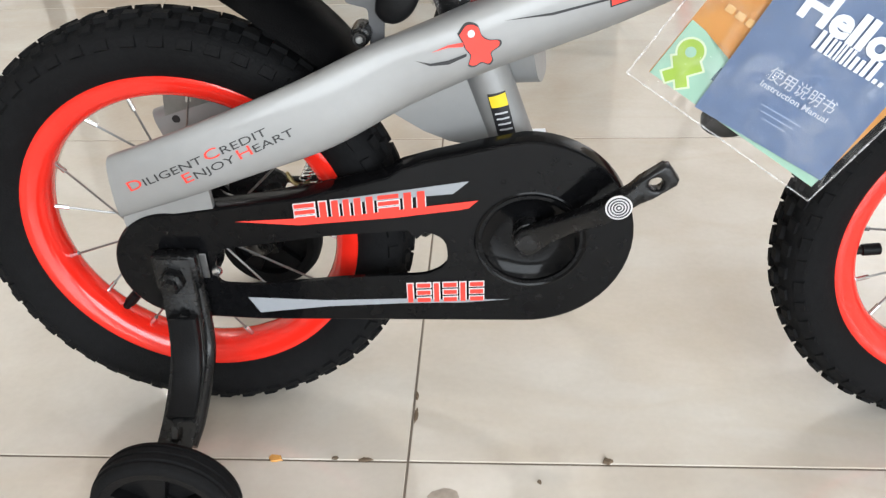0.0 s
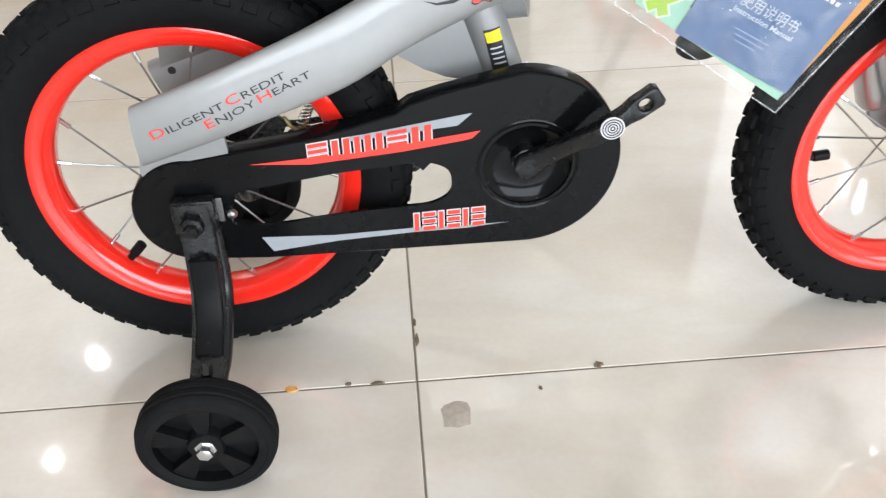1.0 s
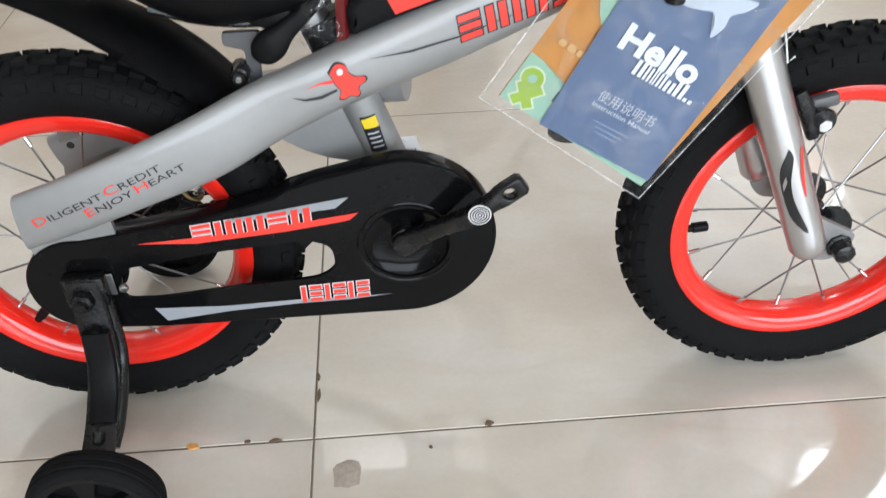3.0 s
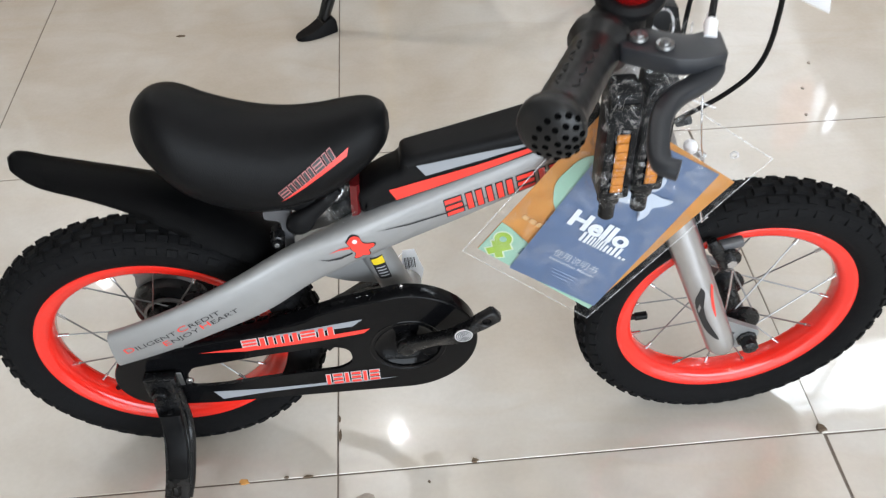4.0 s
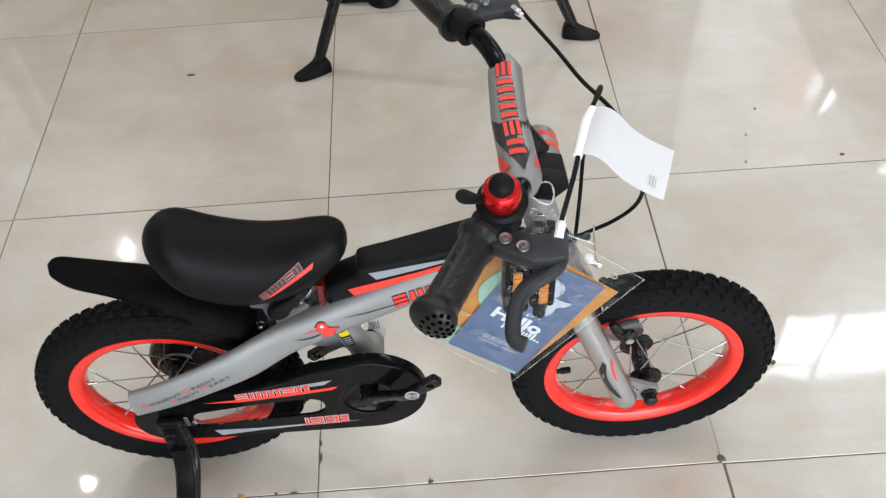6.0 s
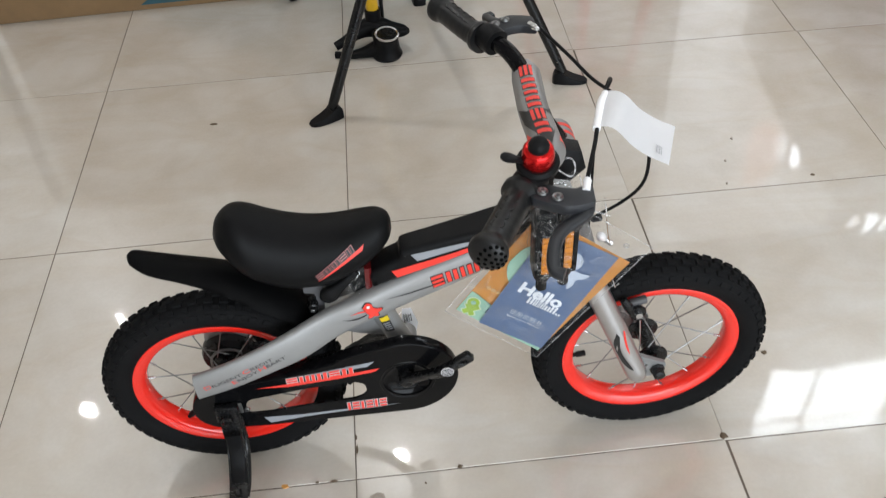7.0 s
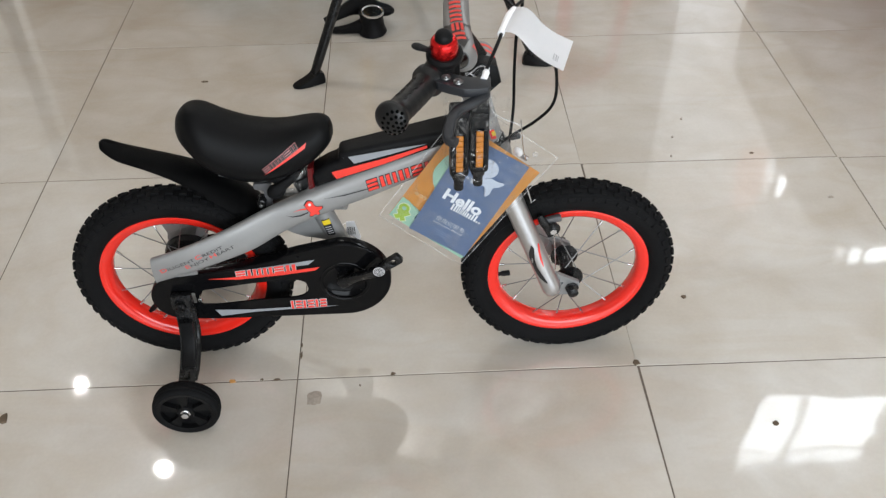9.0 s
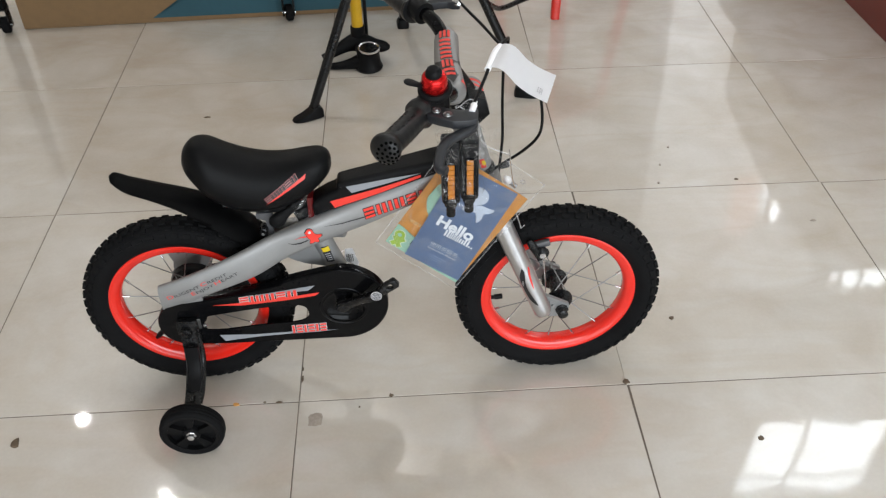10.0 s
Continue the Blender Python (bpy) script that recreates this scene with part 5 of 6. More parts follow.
part("cable_end", tube([(0.374, 0.055, 0.488), (0.376, 0.050, 0.465), (0.379, 0.046, 0.440), (0.383, 0.045, 0.425)], 0.0009, 6), CHROME, bike, "loose bare cable end")
part("cable_boot", lathe([(0.0, -0.007), (0.0045, -0.006), (0.0062, -0.002), (0.0062, 0.002), (0.0048, 0.006), (0.0, 0.007)], (0.372, 0.052, 0.434), (0.5, 0.2, -0.8), 20, False), PAPER, bike, "white plastic cable boot", 70)
part("brake_link", tube([(0.374, 0.052, 0.430), (0.386, 0.050, 0.422)], [0.003, 0.0038], 6), CHROME, bike, "bright brake link")

# spring of the band brake, seen through the rear wheel
part("coil_spring", tube([Vector((-0.085 + 0.0134 * k / 72 + 0.0048 * math.cos(k * 0.7), 0.118 + 0.0054 * math.sin(k * 0.7), 0.2065 + 0.0254 * k / 72)) for k in range(73)], 0.0009, 6), CHROME, bike, "thin coil spring")
part("spring_hook", tube(spline([(-0.100, 0.118, 0.2130), (-0.094, 0.118, 0.2040), (-0.086, 0.118, 0.2010), (-0.0815, 0.118, 0.2065)], 5), 0.0022, 8), BRASS, bike, "dull brass spring hook")
part("brake_lever_plate", slab(rounded([(-0.150, 0.186), (-0.125, 0.184), (-0.106, 0.196), (-0.098, 0.206), (-0.099, 0.215), (-0.118, 0.225), (-0.145, 0.223)], 0.005), 0.1115, 0.1150), DARK_STEEL, bike, "black lever plate of the rear brake")
part("brake_pull", tube([(-0.120, 0.121, 0.205), (-0.085, 0.120, 0.206), (-0.060, 0.118, 0.210)], 0.0030, 8), DARK_STEEL, bike)

# ---- what hangs on the bicycle ----
O, RIGHT, BOTTOM = Vector((0.1735, 0.0478, 0.3245)), Vector((0.3912, 0.0040, 0.4358)), Vector((0.2858, 0.0190, 0.2520))
E1, E2 = (BOTTOM - O).normalized(), (RIGHT - BOTTOM).normalized()
CARD = basis(O, E1, E2)
W, H = (BOTTOM - O).length, (RIGHT - BOTTOM).length
pouch = thing("document_pouch", O, "clear pouch with a blue instruction manual, hanging from the handlebar", "document pouch")


def sheet(x0, x1, y0, y1, z, thick=0.0008, bow=0.0, n=10, lay=CARD):
    """A sheet in the pouch's plane, slightly bowed."""
    bm = bmesh.new()
    rows = []
    for j in range(n + 1):
        row = []
        for i in range(n + 1):
            u, v = i / n, j / n
            lift = bow * (math.sin(u * math.pi) * 0.6 + 0.5 * math.sin(v * 2.4 + 0.5))
            row.append(bm.verts.new(lay @ Vector((x0 + (x1 - x0) * u, y0 + (y1 - y0) * v, z + lift))))
        rows.append(row)
    for a, b in zip(rows, rows[1:]):
        for i in range(n):
            bm.faces.new((a[i], a[i + 1], b[i + 1], b[i]))
    bmesh.ops.solidify(bm, geom=bm.faces[:], thickness=thick)
    return bm


card = part("orange_card", sheet(0.0, W, 0.004, H, 0.0, 0.0008, 0.0), ORANGE_PRINT, pouch, "orange and green printed card")
part("card_print", flat([(0.0005, 0.0045), (W - 0.0005, 0.0045), (W - 0.0005, 0.016), (0.060, 0.016), (0.040, 0.036), (0.012, 0.047), (0.0005, 0.048)], CARD @ Matrix.Translation((0, 0, 0.0010)), 0.0005), GREEN_PRINT, card)
part("card_print", flat(rounded([(0.0115, 0.118), (0.024, 0.098), (0.036, 0.088), (0.058, 0.080), (0.058, 0.168), (0.030, 0.172), (0.014, 0.155)], 0.010), CARD @ Matrix.Translation((0, 0, 0.0010)), 0.0005), GREEN_PRINT, card)
# a pale-edged lime figure: a ring over two crossed strokes
for lift, more, mat in ((0.0013, 0.0014, GREEN_PALE), (0.0016, 0.0, LIME_PRINT)):
    lay = CARD @ Matrix.Translation((0, 0, lift))
    part("card_print", flat(arc(0.0130, 0.0310, 0.0085 + more, 0, 345, 23), lay, 0.0003), mat, card)
    for x0, y0, x1, y1 in ((0.0080, 0.0245, 0.0235, 0.0085), (0.0095, 0.0075, 0.0240, 0.0275)):
        along = Vector((x1 - x0, y1 - y0)).normalized()
        wide = Vector((-along.y, along.x)) * (0.0038 + more)
        p, q = Vector((x0, y0)) - along * more, Vector((x1, y1)) + along * more
        lay = lay @ Matrix.Translation((0, 0, 0.00005))
        part("card_print", flat([p - wide, q - wide, q + wide, p + wide], lay, 0.0003), mat, card)
part("card_print", flat(arc(0.0130, 0.0310, 0.0036, 0, 340, 17), CARD @ Matrix.Translation((0, 0, 0.0021)), 0.0004), GREEN_PRINT, card)
part("card_print", flat([(0.039, 0.007), (0.054, 0.007), (0.054, 0.018), (0.039, 0.018)], CARD @ Matrix.Translation((0, 0, 0.0016)), 0.0005), BLUE_PRINT, card)
part("card_print", flat([(0.035, 0.024), (0.055, 0.024), (0.055, 0.034), (0.035, 0.034)], CARD @ Matrix.Translation((0, 0, 0.0016)), 0.0005), TEAL_PRINT, card)
for k in range(5):
    part("print_bar", flat([(0.012 + 0.008 * k, 0.064), (0.018 + 0.008 * k, 0.064), (0.018 + 0.008 * k, 0.069), (0.012 + 0.008 * k, 0.069)], CARD @ Matrix.Translation((0, 0, 0.0010)), 0.0004), CARD_INK, card)
# the manual lies in the pouch at a slight slant
LEAF = CARD @ Matrix.Translation((0.0385, 0.0035, 0.0)) @ Matrix.Rotation(radians(5.0), 4, "Z")
manual = part("manual", sheet(0.0, 0.0985, 0.0, 0.2010, 0.0032, 0.0018, 0.0, 10, LEAF), BLUE_PRINT, pouch, "blue printed instruction manual")
FACE = LEAF @ Matrix.Translation((0, 0, 0.0045))


def printed(body, x, y, size, bold=0.0, mat=PAPER, width=0.05):
    bm, wide = lettering(body, size, bold)
    bm.transform(FACE @ Matrix.Translation((x, y, 0.0002)) @ Matrix.Diagonal((width / wide, 1, 1, 1)))
    part("print", bm, mat, manual)


def print_block(points, mat, thick=0.0004):
    part("print_bar", flat(points, FACE, thick), mat, manual)


printed("Hello", 0.0153, 0.0835, 0.0275, 0.0011, FADED_WHITE, 0.0640)
x = 0.0364
for wide, high in ((0.0075, 0.0125), (0.0050, 0.0115), (0.0034, 0.0130), (0.0050, 0.0115), (0.0068, 0.0090), (0.0078, 0.0130), (0.0070, 0.0030)):
    for off in (0.0, wide * 0.62):
        print_block([(x + off, 0.0705), (x + off + wide * 0.38, 0.0705), (x + off + wide * 0.38, 0.0705 + high), (x + off, 0.0705 + high)], FADED_WHITE)
    x += wide + 0.0014
printed("\u4f7f\u7528\u8bf4\u660e\u4e66", 0.0255, 0.0410, 0.0108, 0.0, FADED_PRINT, 0.0485)
printed("Instruction Manual", 0.0250, 0.0345, 0.0056, 0.0001, FADED_PRINT, 0.0500)
for k in range(3):
    print_block([(0.034 + 0.003 * k, 0.024 - 0.004 * k), (0.064 - 0.003 * k, 0.024 - 0.004 * k), (0.064 - 0.003 * k, 0.0248 - 0.004 * k), (0.034 + 0.003 * k, 0.0248 - 0.004 * k)], DIM_PRINT, 0.0003)
part("print_shape", flat(arc(0.0490, 0.1660, 0.0165, 0, 345, 23), FACE, 0.0003), FADED_PRINT, manual)
part("print_shape", flat(smooth_outline(((0.0440, 0.1500), (0.0400, 0.1400), (0.0390, 0.1310), (0.0500, 0.1330), (0.0600, 0.1360), (0.0660, 0.1290), (0.0690, 0.1200), (0.0730, 0.1300), (0.0720, 0.1400), (0.0790, 0.1470), (0.0830, 0.1560), (0.0720, 0.1540), (0.0620, 0.1540), (0.0550, 0.1500))), FACE, 0.0004), FADED_PRINT, manual)
part("sleeve", sheet(-0.012, W + 0.003, -0.003, H + 0.040, 0.0062, 0.0003, 0.0012), SLEEVE, pouch, "clear plastic sleeve")
for x0, x1, y0, y1 in ((-0.012, W + 0.003, -0.0036, -0.0024), (-0.0126, -0.0114, -0.003, H + 0.040), (W + 0.0024, W + 0.0036, -0.003, H + 0.040), (-0.012, W + 0.003, H + 0.0394, H + 0.0406)):
    part("sleeve_seam", sheet(x0, x1, y0, y1, 0.0068, 0.0006, 0.0), SEAM, pouch, "welded edge of the sleeve")
part("eyelet", lathe([(0.0022, 0.0), (0.0038, 0.0), (0.0038, 0.001), (0.0022, 0.001)], CARD @ Vector((W - 0.026, H + 0.026, 0.009)), CARD.to_3x3().col[2], 20), CHROME, pouch, "small metal eyelet")
part("pouch_string", tube(spline([CARD @ Vector((W * 0.5, H + 0.05, 0.006)), (0.330, 0.010, 0.53), (0.318, -0.030, 0.590), (0.306, -0.060, 0.635)], 6), 0.0009, 6), SEAM, pouch, "thin clear string")
# made-up disc for an unidentified dark oval under the pouch
part("black_disc", lathe([(0.0, -0.006), (0.016, -0.006), (0.019, -0.003), (0.019, 0.003), (0.016, 0.006), (0.0, 0.006)], (0.238, 0.064, 0.2845), (0.1, 1, 0.75), 28, False), PLASTIC, pouch, "plain black disc for an unidentified dark oval behind the card")


# two wrapped pedals
pedals = thing("wrapped_pedals", (0.292, -0.018, 0.424), "pair of black pedals with amber reflectors in clear film", "pedals")
for px, up in ((0.2795, 0.0), (0.3065, 0.007)):
    body_bm = brick((px, -0.018, 0.5070 + up), (0.0262, 0.030, 0.106), None, 0.004)
    pedal = part("pedal", body_bm, PLASTIC, pedals, "black plastic pedal")
    part("reflector", brick((px, -0.0338, 0.496 + up), (0.0125, 0.004, 0.062), None, 0.001), PIT, pedal, "dark holder of the amber reflector")
    for j in range(7):
        part("amber_lens", brick((px, -0.0360, 0.4705 + up + 0.0085 * j), (0.0098, 0.0030, 0.0079), Matrix.Rotation(0.08 * (-1) ** j, 3, "X"), 0.0008, None, 1), AMBER, pedal, "amber reflector lens")
    part("spindle_collar", cylinder((px, -0.018, 0.4560 + up), (px, -0.018, 0.4430 + up), 0.0095, 16), DARK_STEEL, pedal)
    part("spindle", cylinder((px, -0.018, 0.4440 + up), (px, -0.018, 0.4235 + up), 0.0070, 16, bevel=0.001), DARK_STEEL, pedal, "black threaded spindle")
    for zz in (0.466, 0.549):
        part("pedal_bar", brick((px, -0.0335, zz + up), (0.0205, 0.003, 0.006), None, 0.001, None, 1), DARK_STEEL, pedal)
wrap = []
for j in range(15):
    z = 0.450 + 0.130 * j / 14
    wob = 0.0025 * math.sin(j * 2.3)
    wrap.append([Vector((0.2945 + (0.0330 + wob + 0.0016 * math.sin(5 * a + j)) * math.copysign(abs(math.cos(a)) ** 0.55, math.cos(a)), -0.0185 + (0.0215 + 0.0018 * math.sin(7 * a + 2 * j)) * math.copysign(abs(math.sin(a)) ** 0.55, math.sin(a)), z)) for a in (2 * math.pi * k / 40 for k in range(40))])
part("wrapping_film", skin(wrap, caps=False), FILM, pedals, "crumpled clear wrapping film", 60)
for x0, lean, z0, z1 in ((0.322, 0.020, 0.462, 0.588), (0.268, -0.010, 0.560, 0.604), (0.300, 0.026, 0.566, 0.606)):
    sheets = [[Vector((x0 + lean * u + 0.0022 * math.sin(9 * v + 5 * u), -0.036 - 0.008 * u + 0.0035 * math.sin(11 * v + 3 * u) + 0.002 * math.sin(23 * v), z0 + (z1 - z0) * v)) for u in (0.0, 0.2, 0.4, 0.6, 0.8, 1.0)] for v in (k / 24 for k in range(25))]
    bm = bmesh.new()
    grid = [[bm.verts.new(p) for p in row] for row in sheets]
    for a, b in zip(grid, grid[1:]):
        for k in range(5):
            bm.faces.new((a[k], a[k + 1], b[k + 1], b[k]))
    bmesh.ops.solidify(bm, geom=bm.faces[:], thickness=0.0002)
    part("loose_film", bm, FILM, pedals, "loose flap of clear film", 60)
part("film_knot", tube(spline([(0.293, -0.018, 0.576), (0.297, -0.026, 0.588), (0.300, -0.034, 0.600), (0.303, -0.050, 0.628)], 6), [0.012 - 0.0004 * k + 0.0022 * math.sin(k * 1.9) for k in range(19)], 10), FILM, pedals, "twisted end of the film", 60)

# price tag round the cable
TL, BL, TR, BR = Vector((0.3555, 0.037, 0.6720)), Vector((0.3325, -0.021, 0.6680)), Vector((0.428, 0.007, 0.636)), Vector((0.409, -0.041, 0.621))
tag_bm = bmesh.new()
rows = []
for i in range(17):
    u = i / 16
    row = []
    for j in range(9):
        v = j / 8
        p = (TL.lerp(TR, u)).lerp(BL.lerp(BR, u), v)
        row.append(tag_bm.verts.new(p + Vector((0, 0, 0.0075 * math.sin(min(1, u * 2.2) * math.pi) * (1 - u) + 0.002 * math.sin(u * 7)))))
    rows.append(row)
for a, b in zip(rows, rows[1:]):
    for j in range(8):
        tag_bm.faces.new((a[j], a[j + 1], b[j + 1], b[j]))
bmesh.ops.solidify(tag_bm, geom=tag_bm.faces[:], thickness=0.0004)
tag = single("paper_tag", tag_bm, PAPER, "blank white paper tag folded round the brake cable", "paper tag", at=TL)
tag_plane = basis(BL.lerp(BR, 0.80).lerp(TL.lerp(TR, 0.80), 0.10) + Vector((0, 0, 0.0032)), BR - BL, TL - BL)
for k, wide in enumerate((0.0007, 0.0004, 0.0009, 0.0004, 0.0007)):
    part("print_bar", flat([(0.0016 * k, 0.0), (0.0016 * k + wide, 0.0), (0.0016 * k + wide, 0.012), (0.0016 * k, 0.012)], tag_plane, 0.0003), GREY_INK, tag)
part("tag_fold", tube(spline([(0.3303, -0.0210, 0.6652), (0.3375, 0.0000, 0.6675), (0.3445, 0.0204, 0.6693), (0.3535, 0.0370, 0.6690)], 5), 0.0044, 14), PAPER, tag)

# white label on the seat tube
label_plane = basis((0.0937, 0.130, 0.1705), (1, 0.05, 0), (0, 0.04, 1))
hang = single("paper_label", flat([(0, 0.003), (0.0202, -0.0034), (0.0292, 0.0405), (0.0199, 0.0741), (0.0066, 0.0741)], label_plane, 0.0006), PAPER, "white barcode label tied to the seat tube", "paper label", at=(0.0937, 0.130, 0.1705))
part("label_string", tube(spline([label_plane @ Vector((0.012, 0.071, 0.0005)), (0.0985, 0.122, 0.250), (0.0900, 0.104, 0.254), (0.0860, 0.094, 0.2560)], 5), 0.0005, 6), PAPER, hang, "thin white string")
for k, wide in enumerate((0.0008, 0.0004, 0.0011, 0.0005, 0.0008, 0.0004, 0.0010)):
    part("print_bar", flat([(0.0085 + 0.0018 * k, 0.046), (0.0085 + 0.0018 * k + wide, 0.046), (0.0075 + 0.0018 * k + wide, 0.062), (0.0075 + 0.0018 * k, 0.062)], label_plane @ Matrix.Translation((0, 0, 0.0007)), 0.0003), BLACK_DECAL, hang)

# ---- behind the bicycle ----
box = thing("cardboard_carton", (-0.3, 1.70, 0), "long brown cardboard carton with a teal flash, standing on the tiles", "carton")
turn = Matrix.Rotation(radians(2.0), 4, "Z")
BX = Matrix.Translation((-0.30, 1.635, 0)) @ turn
carton = brick((0.0, 0.085, 0.36), (1.38, 0.17, 0.72), None, 0.006)
carton.transform(BX)
carton_body = part("carton_body", carton, CARDBOARD, box)
front_plane = BX @ Matrix(((1, 0, 0, 0), (0, 0, -1, 0), (0, 1, 0, 0), (0, 0, 0, 1)))
part("carton_print", flat([(-0.28, 0.018), (0.685, 0.015), (0.685, 0.50), (0.35, 0.42), (0.02, 0.17)], front_plane @ Matrix.Translation((0, 0, 0.0005)), 0.0012), TEAL_PRINT, carton_body, "teal printed flash")
part("carton_tape", flat([(-0.685, 0.33), (0.685, 0.33), (0.685, 0.345), (-0.685, 0.345)], front_plane @ Matrix.Translation((0, 0, 0.002)), 0.0008), CARDBOARD, carton_body)

stand = thing("folding_stand", (0.238, 1.13, 0), "black folding tripod stand on flat rubber feet", "stand")
APEX = Vector((0.238, 1.13, 0.70))
for foot in ((-0.032, 1.000, 0.018), (0.548, 1.067, 0.018), (0.221, 1.535, 0.018)):
    f0 = Vector(foot)
    lean = (APEX - f0).normalized()
    leg = part("leg", tube([f0 + lean * 0.012, f0 + lean * 0.05, APEX - lean * 0.03], [0.0115, 0.0125, 0.0125], 16), DARK_STEEL, stand, "black steel leg")
    d = Vector((lean.x, lean.y, 0)).normalized() * -1
    rings = []
    for s, w, h in ((-0.028, 0.010, 0.016), (-0.024, 0.017, 0.026), (-0.012, 0.019, 0.032), (0.004, 0.020, 0.024), (0.022, 0.020, 0.015), (0.040, 0.018, 0.010), (0.052, 0.013, 0.008), (0.058, 0.006, 0.005)):
        c = Vector((f0.x, f0.y, 0)) + d * s
        n = Vector((-d.y, d.x, 0))
        rings.append([c + n * w + Vector((0, 0, 0.0005)), c + n * w * 0.97 + Vector((0, 0, h * 0.6)), c + n * w * 0.75 + Vector((0, 0, h)), c - n * w * 0.75 + Vector((0, 0, h)), c - n * w * 0.97 + Vector((0, 0, h * 0.6)), c - n * w + Vector((0, 0, 0.0005))])
    part("rubber_foot", skin(rings), PLASTIC, leg, "flat black foot")
    n = Vector((-d.y, d.x, 0))
    part("pivot_bolt", cylinder(Vector((f0.x, f0.y, 0.024)) - n * 0.0150, Vector((f0.x, f0.y, 0.024)) + n * 0.0150, 0.0045, 10), DARK_STEEL, leg)
part("stand_head", cylinder(APEX - Vector((0, 0, 0.05)), APEX + Vector((0, 0, 0.03)), 0.022, 20), DARK_STEEL, stand)
part("cross_rod", tube(spline([(0.455, 1.18, 0.220), (0.50, 1.26, 0.17), (0.58, 1.33, 0.165), (0.68, 1.38, 0.17)], 6), 0.0075, 10), DARK_STEEL, stand, "curved black rod")

pump = thing("floor_pump", (0.10, 1.30, 0), "black and yellow floor pump with a round gauge", "floor pump")
part("gauge_housing", lathe([(0.0, 0.0), (0.038, 0.0), (0.041, 0.006), (0.035, 0.020), (0.0325, 0.045), (0.035, 0.060), (0.036, 0.066), (0.0, 0.066)], (0.122, 1.262, 0.0), (0, 0, 1), 32, False), PLASTIC, pump, "black gauge housing")
part("gauge_rim", lathe([(0.026, 0.066), (0.032, 0.066), (0.032, 0.070), (0.029, 0.071), (0.026, 0.069)], (0.122, 1.262, 0.0), (0.05, -0.12, 1), 32), CHROME, pump, "bright ring of the gauge")
part("gauge_face", lathe([(0.0, 0.0665), (0.0265, 0.0665), (0.0265, 0.0685), (0.0, 0.0685)], (0.122, 1.262, 0.0), (0.05, -0.12, 1), 32, False), DARK_STEEL, pump, "dark dial")
part("pump_base", loft(smooth_stations([(-0.012, 1.290, 0.022, 0.016, 0.024), (0.020, 1.300, 0.034, 0.022, 0.026), (0.060, 1.315, 0.050, 0.040, 0.040), (0.094, 1.322, 0.054, 0.056, 0.052), (0.140, 1.305, 0.050, 0.044, 0.036), (0.168, 1.290, 0.052, 0.034, 0.028), (0.182, 1.282, 0.054, 0.016, 0.014)], 4), 18, 2.6), PLASTIC, pump, "black plastic pump base")
part("pump_foot", loft(smooth_stations([(-0.014, 1.270, 0.010, 0.014, 0.018), (0.020, 1.262, 0.010, 0.020, 0.018), (0.060, 1.262, 0.014, 0.030, 0.024), (0.100, 1.264, 0.022, 0.050, 0.040)], 4), 16, 3), PLASTIC, pump, "black plastic foot of the pump")
part("pump_collar", cylinder((0.094, 1.325, 0.04), (0.094, 1.325, 0.105), 0.0215, 24, bevel=0.003), PLASTIC, pump)
part("barrel", cylinder((0.094, 1.325, 0.10), (0.094, 1.325, 0.58), 0.0165, 24), YELLOW_PAINT, pump, "yellow pump barrel")
part("hose", tube(spline([(0.118, 1.335, 0.05), (0.1185, 1.335, 0.20), (0.1175, 1.335, 0.40), (0.112, 1.335, 0.57)], 6), 0.0055, 10), PLASTIC, pump, "black hose")
pump.location.x -= 0.006

stool = thing("plastic_stool", (0.76, 1.76, 0), "red plastic stool standing on the tiles", "stool")
SC = Vector((0.76, 1.753))
for k in range(4):
    a = radians(-104 + 90 * k)
    x, y = SC.x + 0.218 * math.cos(a), SC.y + 0.218 * math.sin(a)
    part("leg", loft([((x, y, 0.0), 0.026, 0.028), ((x + (SC.x - x) * 0.04, y + (SC.y - y) * 0.04, 0.06), 0.027, 0.030), ((x + (SC.x - x) * 0.25, y + (SC.y - y) * 0.25, 0.40), 0.030, 0.034)], 16, 3), RED_PLASTIC, stool)
part("seat", brick((SC.x, SC.y, 0.415), (0.26, 0.26, 0.03), Matrix.Rotation(radians(-59), 3, "Z"), 0.012), RED_PLASTIC, stool)


def rack_foot(x, y, label):
    """The foot of a display rack: a castor wheel in a steel fork under a post."""
    ob = thing("display_rack", (x, y, 0), label, "display rack", "display racks")
    part("castor_wheel", lathe([(0.004, -0.012), (0.022, -0.012), (0.026, -0.008), (0.026, 0.008), (0.022, 0.012), (0.004, 0.012)], (x, y, 0.026), (1, 0.2, 0), 28), RUBBER, ob)
    fork_bm = brick((x - 0.017, y, 0.048), (0.004, 0.030, 0.060), None, 0.001)
    brick((x + 0.017, y, 0.048), (0.004, 0.030, 0.060), None, 0.001, fork_bm)
    brick((x, y, 0.080), (0.040, 0.036, 0.006), None, 0.001, fork_bm)
    part("castor_fork", fork_bm, DARK_STEEL, ob)
    part("post", brick((x, y + 0.004, 0.38), (0.034, 0.034, 0.60), None, 0.003), RUBBER, ob)
    part("wheel_bolt", cylinder((x - 0.022, y, 0.026), (x + 0.022, y, 0.026), 0.005, 8), CHROME, ob)


rack_foot(-0.142, 1.610, "black display rack on a small castor in front of the carton")
rack_foot(-1.035, 1.600, "black display rack on a small castor beside the carton")

plinth = thing("display_plinth", (1.9, 2.0, 0), "dark maroon display plinth standing on the tiles", "plinth")
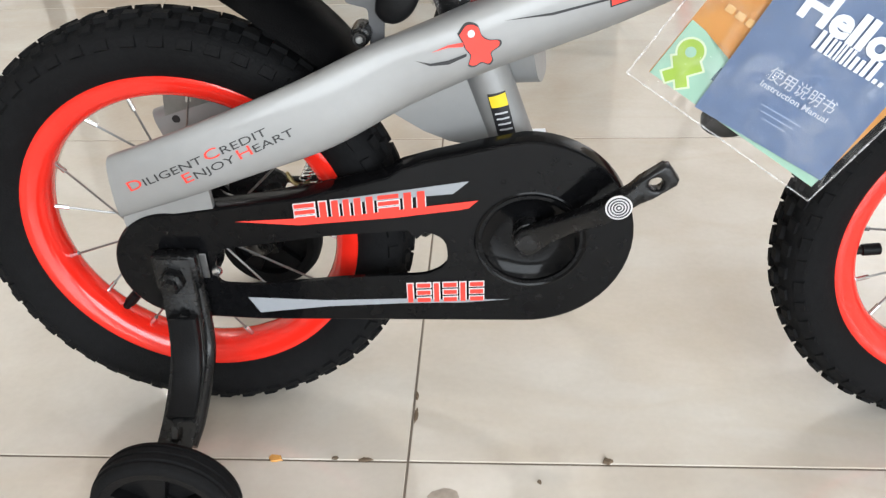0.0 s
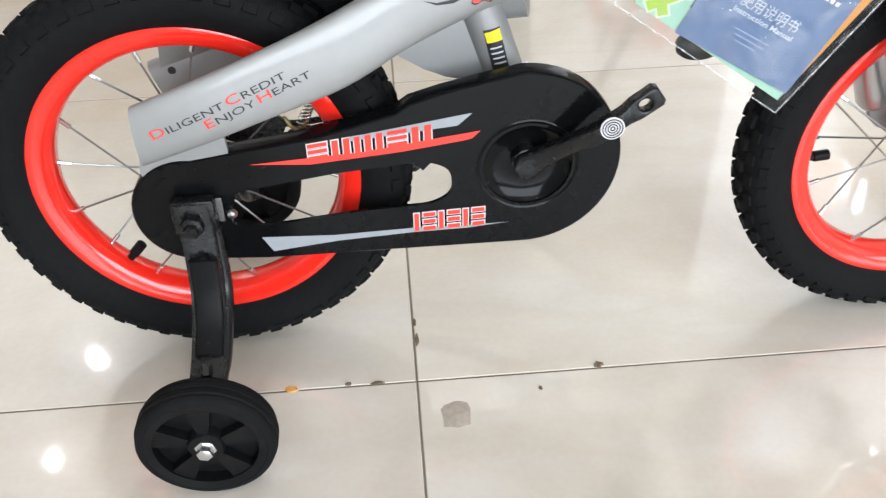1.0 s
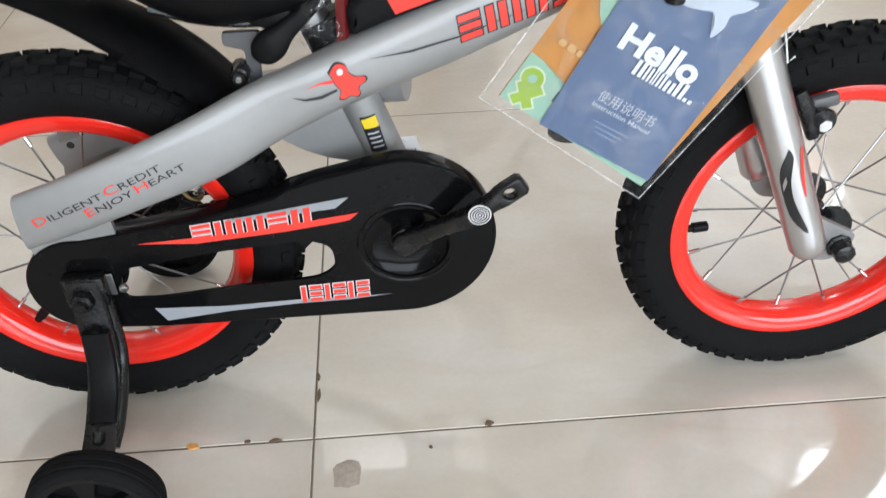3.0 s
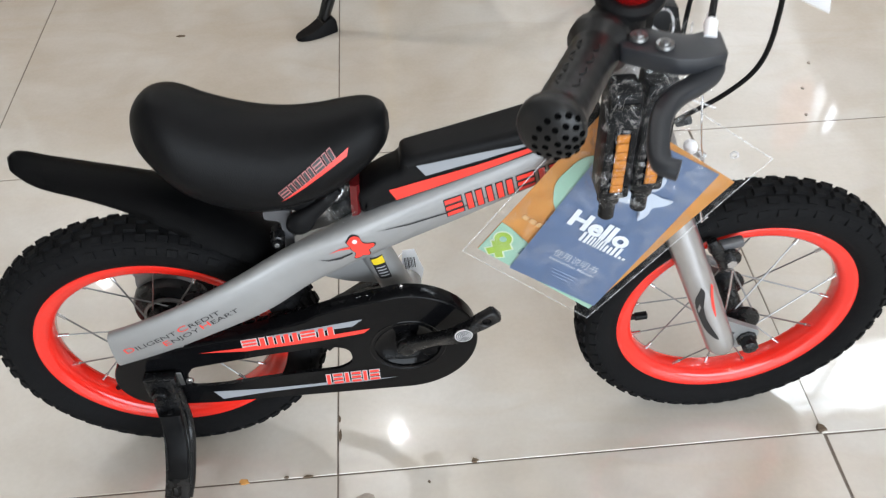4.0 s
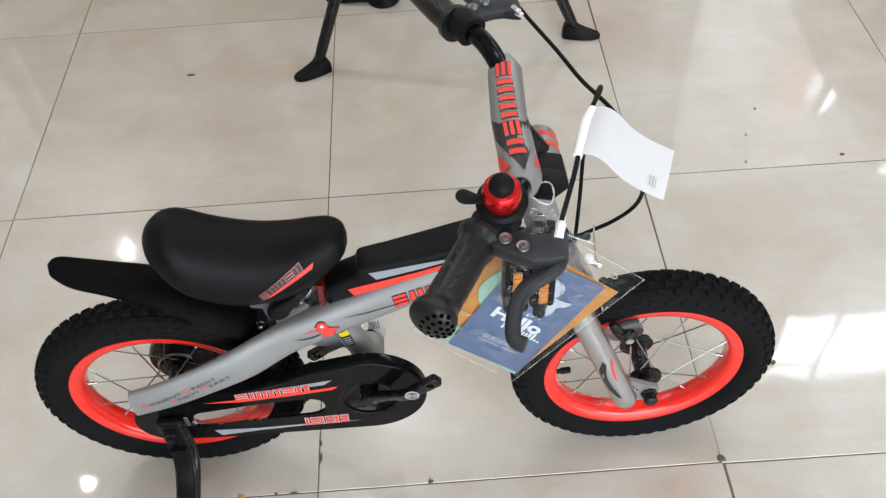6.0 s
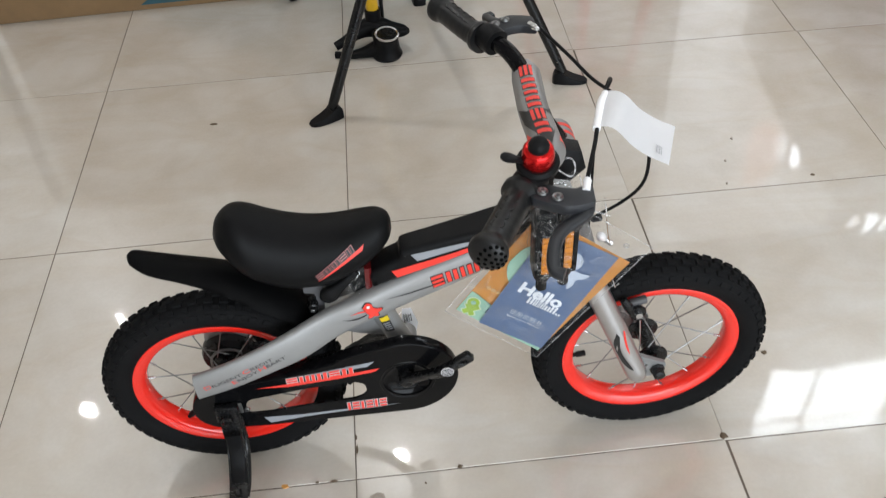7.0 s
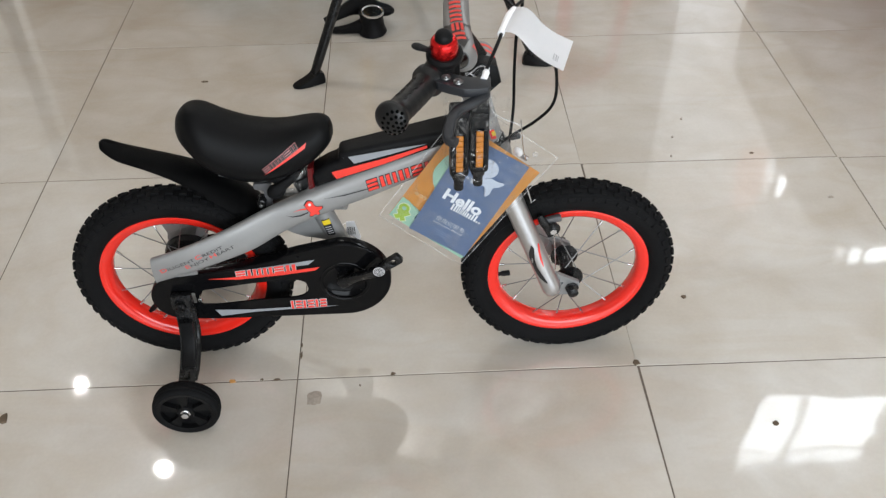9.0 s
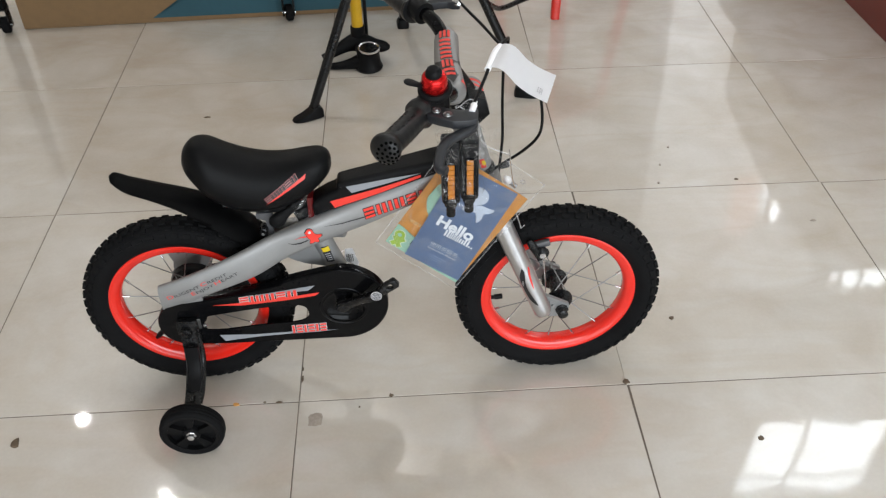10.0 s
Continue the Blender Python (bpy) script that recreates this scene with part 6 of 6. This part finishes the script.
part("plinth_body", brick((1.92, 2.0, 0.225), (0.50, 2.1, 0.45), None, 0.004), MAROON, plinth)
part("plinth_top", brick((1.92, 2.0, 0.46), (0.53, 2.13, 0.02), None, 0.004), MAROON, plinth)

# ---- marks on the floor ----
def blot(name, x, y, w, d, mat, label, category, height=0.0008, seed=1, n=16):
    rng = random.Random(seed)
    rough = 0.10 if w > 0.02 and d > 0.02 else 0.28
    radii = [(1 + rng.uniform(-rough, rough)) / max(abs(math.cos(2 * math.pi * k / n)), abs(math.sin(2 * math.pi * k / n))) ** (0.5 if w > 0.02 else 0.0) for k in range(n)]
    bm = bmesh.new()
    low = [bm.verts.new((x + w / 2 * radii[k] * math.cos(2 * math.pi * k / n), y + d / 2 * radii[k] * math.sin(2 * math.pi * k / n), 0.0002)) for k in range(n)]
    top = [bm.verts.new((x + (v.co.x - x) * 0.8, y + (v.co.y - y) * 0.8, height)) for v in low]
    bm.faces.new(top)
    for k in range(n):
        bm.faces.new((low[k], low[(k + 1) % n], top[(k + 1) % n], top[k]))
    return single(name, bm, mat, label, category, at=(x, y, 0))


blot("dust_stain", 0.032, -0.043, 0.026, 0.030, GREY_STAIN, "pale grey dried stain on a floor tile", "stain", 0.0006, 3)
blot("wax_drop", -0.113, 0.001, 0.0115, 0.010, ORANGE_DOT, "small round orange drop on the tile joint", "drop", 0.0014, 4)
for k, (x, y, w, d) in enumerate(((-0.036, 0.001, 0.012, 0.004), (-0.062, 0.002, 0.006, 0.003), (0.167, 0.003, 0.009, 0.006), (0.803, -0.138, 0.010, 0.012), (-0.319, 1.018, 0.018, 0.006), (0.726, 0.164, 0.010, 0.008), (1.003, 0.624, 0.010, 0.008),
                                 (0.876, 0.774, 0.006, 0.009), (-0.489, -0.060, 0.016, 0.024), (0.003, 0.055, 0.004, 0.018), (0.002, 0.080, 0.0035, 0.010), (0.600, 0.006, 0.016, 0.012), (0.11, -0.02, 0.004, 0.004), (0.836, 0.698, 0.005, 0.008), (0.814, 0.621, 0.005, 0.006), (1.124, 0.452, 0.012, 0.007))):
    pale = x > 0.81 and 0.44 < y < 0.80 and x != 1.003
    blot("dirt_crumb", x, y, w, d, GREY_STAIN if pale else DIRT, "small pale grey speck on the floor" if pale else "small dark crumb of dirt on the floor", "dirt", 0.0015 + 0.0008 * (k % 3), 20 + k, 10)

# ---- floor: polished tiles with dark joints ----
floor = single("floor", brick((0.3, -0.4, -0.0108), (9.0, 7.3, 0.020)), GROUT, "polished cream porcelain floor tiles with thin dark joints", "floor", "structure", at=(0, 0, 0))
tile_bm = bmesh.new()
S, E = 0.29905, 0.0007
low = [tile_bm.verts.new((a * S, b * S, -0.006)) for a, b in ((-1, -1), (1, -1), (1, 1), (-1, 1))]
mid = [tile_bm.verts.new((a * S, b * S, -E)) for a, b in ((-1, -1), (1, -1), (1, 1), (-1, 1))]
top = [tile_bm.verts.new((a * (S - E), b * (S - E), 0)) for a, b in ((-1, -1), (1, -1), (1, 1), (-1, 1))]
tile_bm.faces.new(top)
for a, b in ((low, mid), (mid, top)):
    for k in range(4):
        tile_bm.faces.new((a[k], a[(k + 1) % 4], b[(k + 1) % 4], b[k]))
tile_mesh = mesh_of("tile", tile_bm, TILE, 20)
lay = random.Random(11)
COLUMNS = [-4.211, -3.609, -3.009, -2.408, -1.809, -1.209, -0.608, 0.0, 0.601, 1.197, 1.796, 2.396, 2.996, 3.596, 4.196, 4.796]
ROWS = [-4.2, -3.6, -3.0, -2.4, -1.8, -1.2, -0.6, 0.0, 0.606, 1.209, 1.811, 2.412, 3.014]
for i, (x0, x1) in enumerate(zip(COLUMNS, COLUMNS[1:]), -7):
    for j, (y0, y1) in enumerate(zip(ROWS, ROWS[1:]), -7):
        tilt = Matrix.Rotation(lay.uniform(-0.0011, 0.0011), 4, "X") @ Matrix.Rotation(lay.uniform(-0.0011, 0.0011), 4, "Y")
        skew = Matrix.Identity(4)
        if x0 > 0.5:
            # the tiles beyond the second joint were laid a little askew
            skew[1][0], skew[1][3] = -0.014, 0.014 * 0.601
        place = skew @ Matrix.Translation(((x0 + x1) / 2, (y0 + y1) / 2, 0)) @ (tilt if j > 0 or i > 0 or i < -1 or j < -1 else Matrix())
        piece("tile", tile_mesh, floor, place @ Matrix.Diagonal(((x1 - x0) / 0.6, (y1 - y0) / 0.6, 1, 1)))
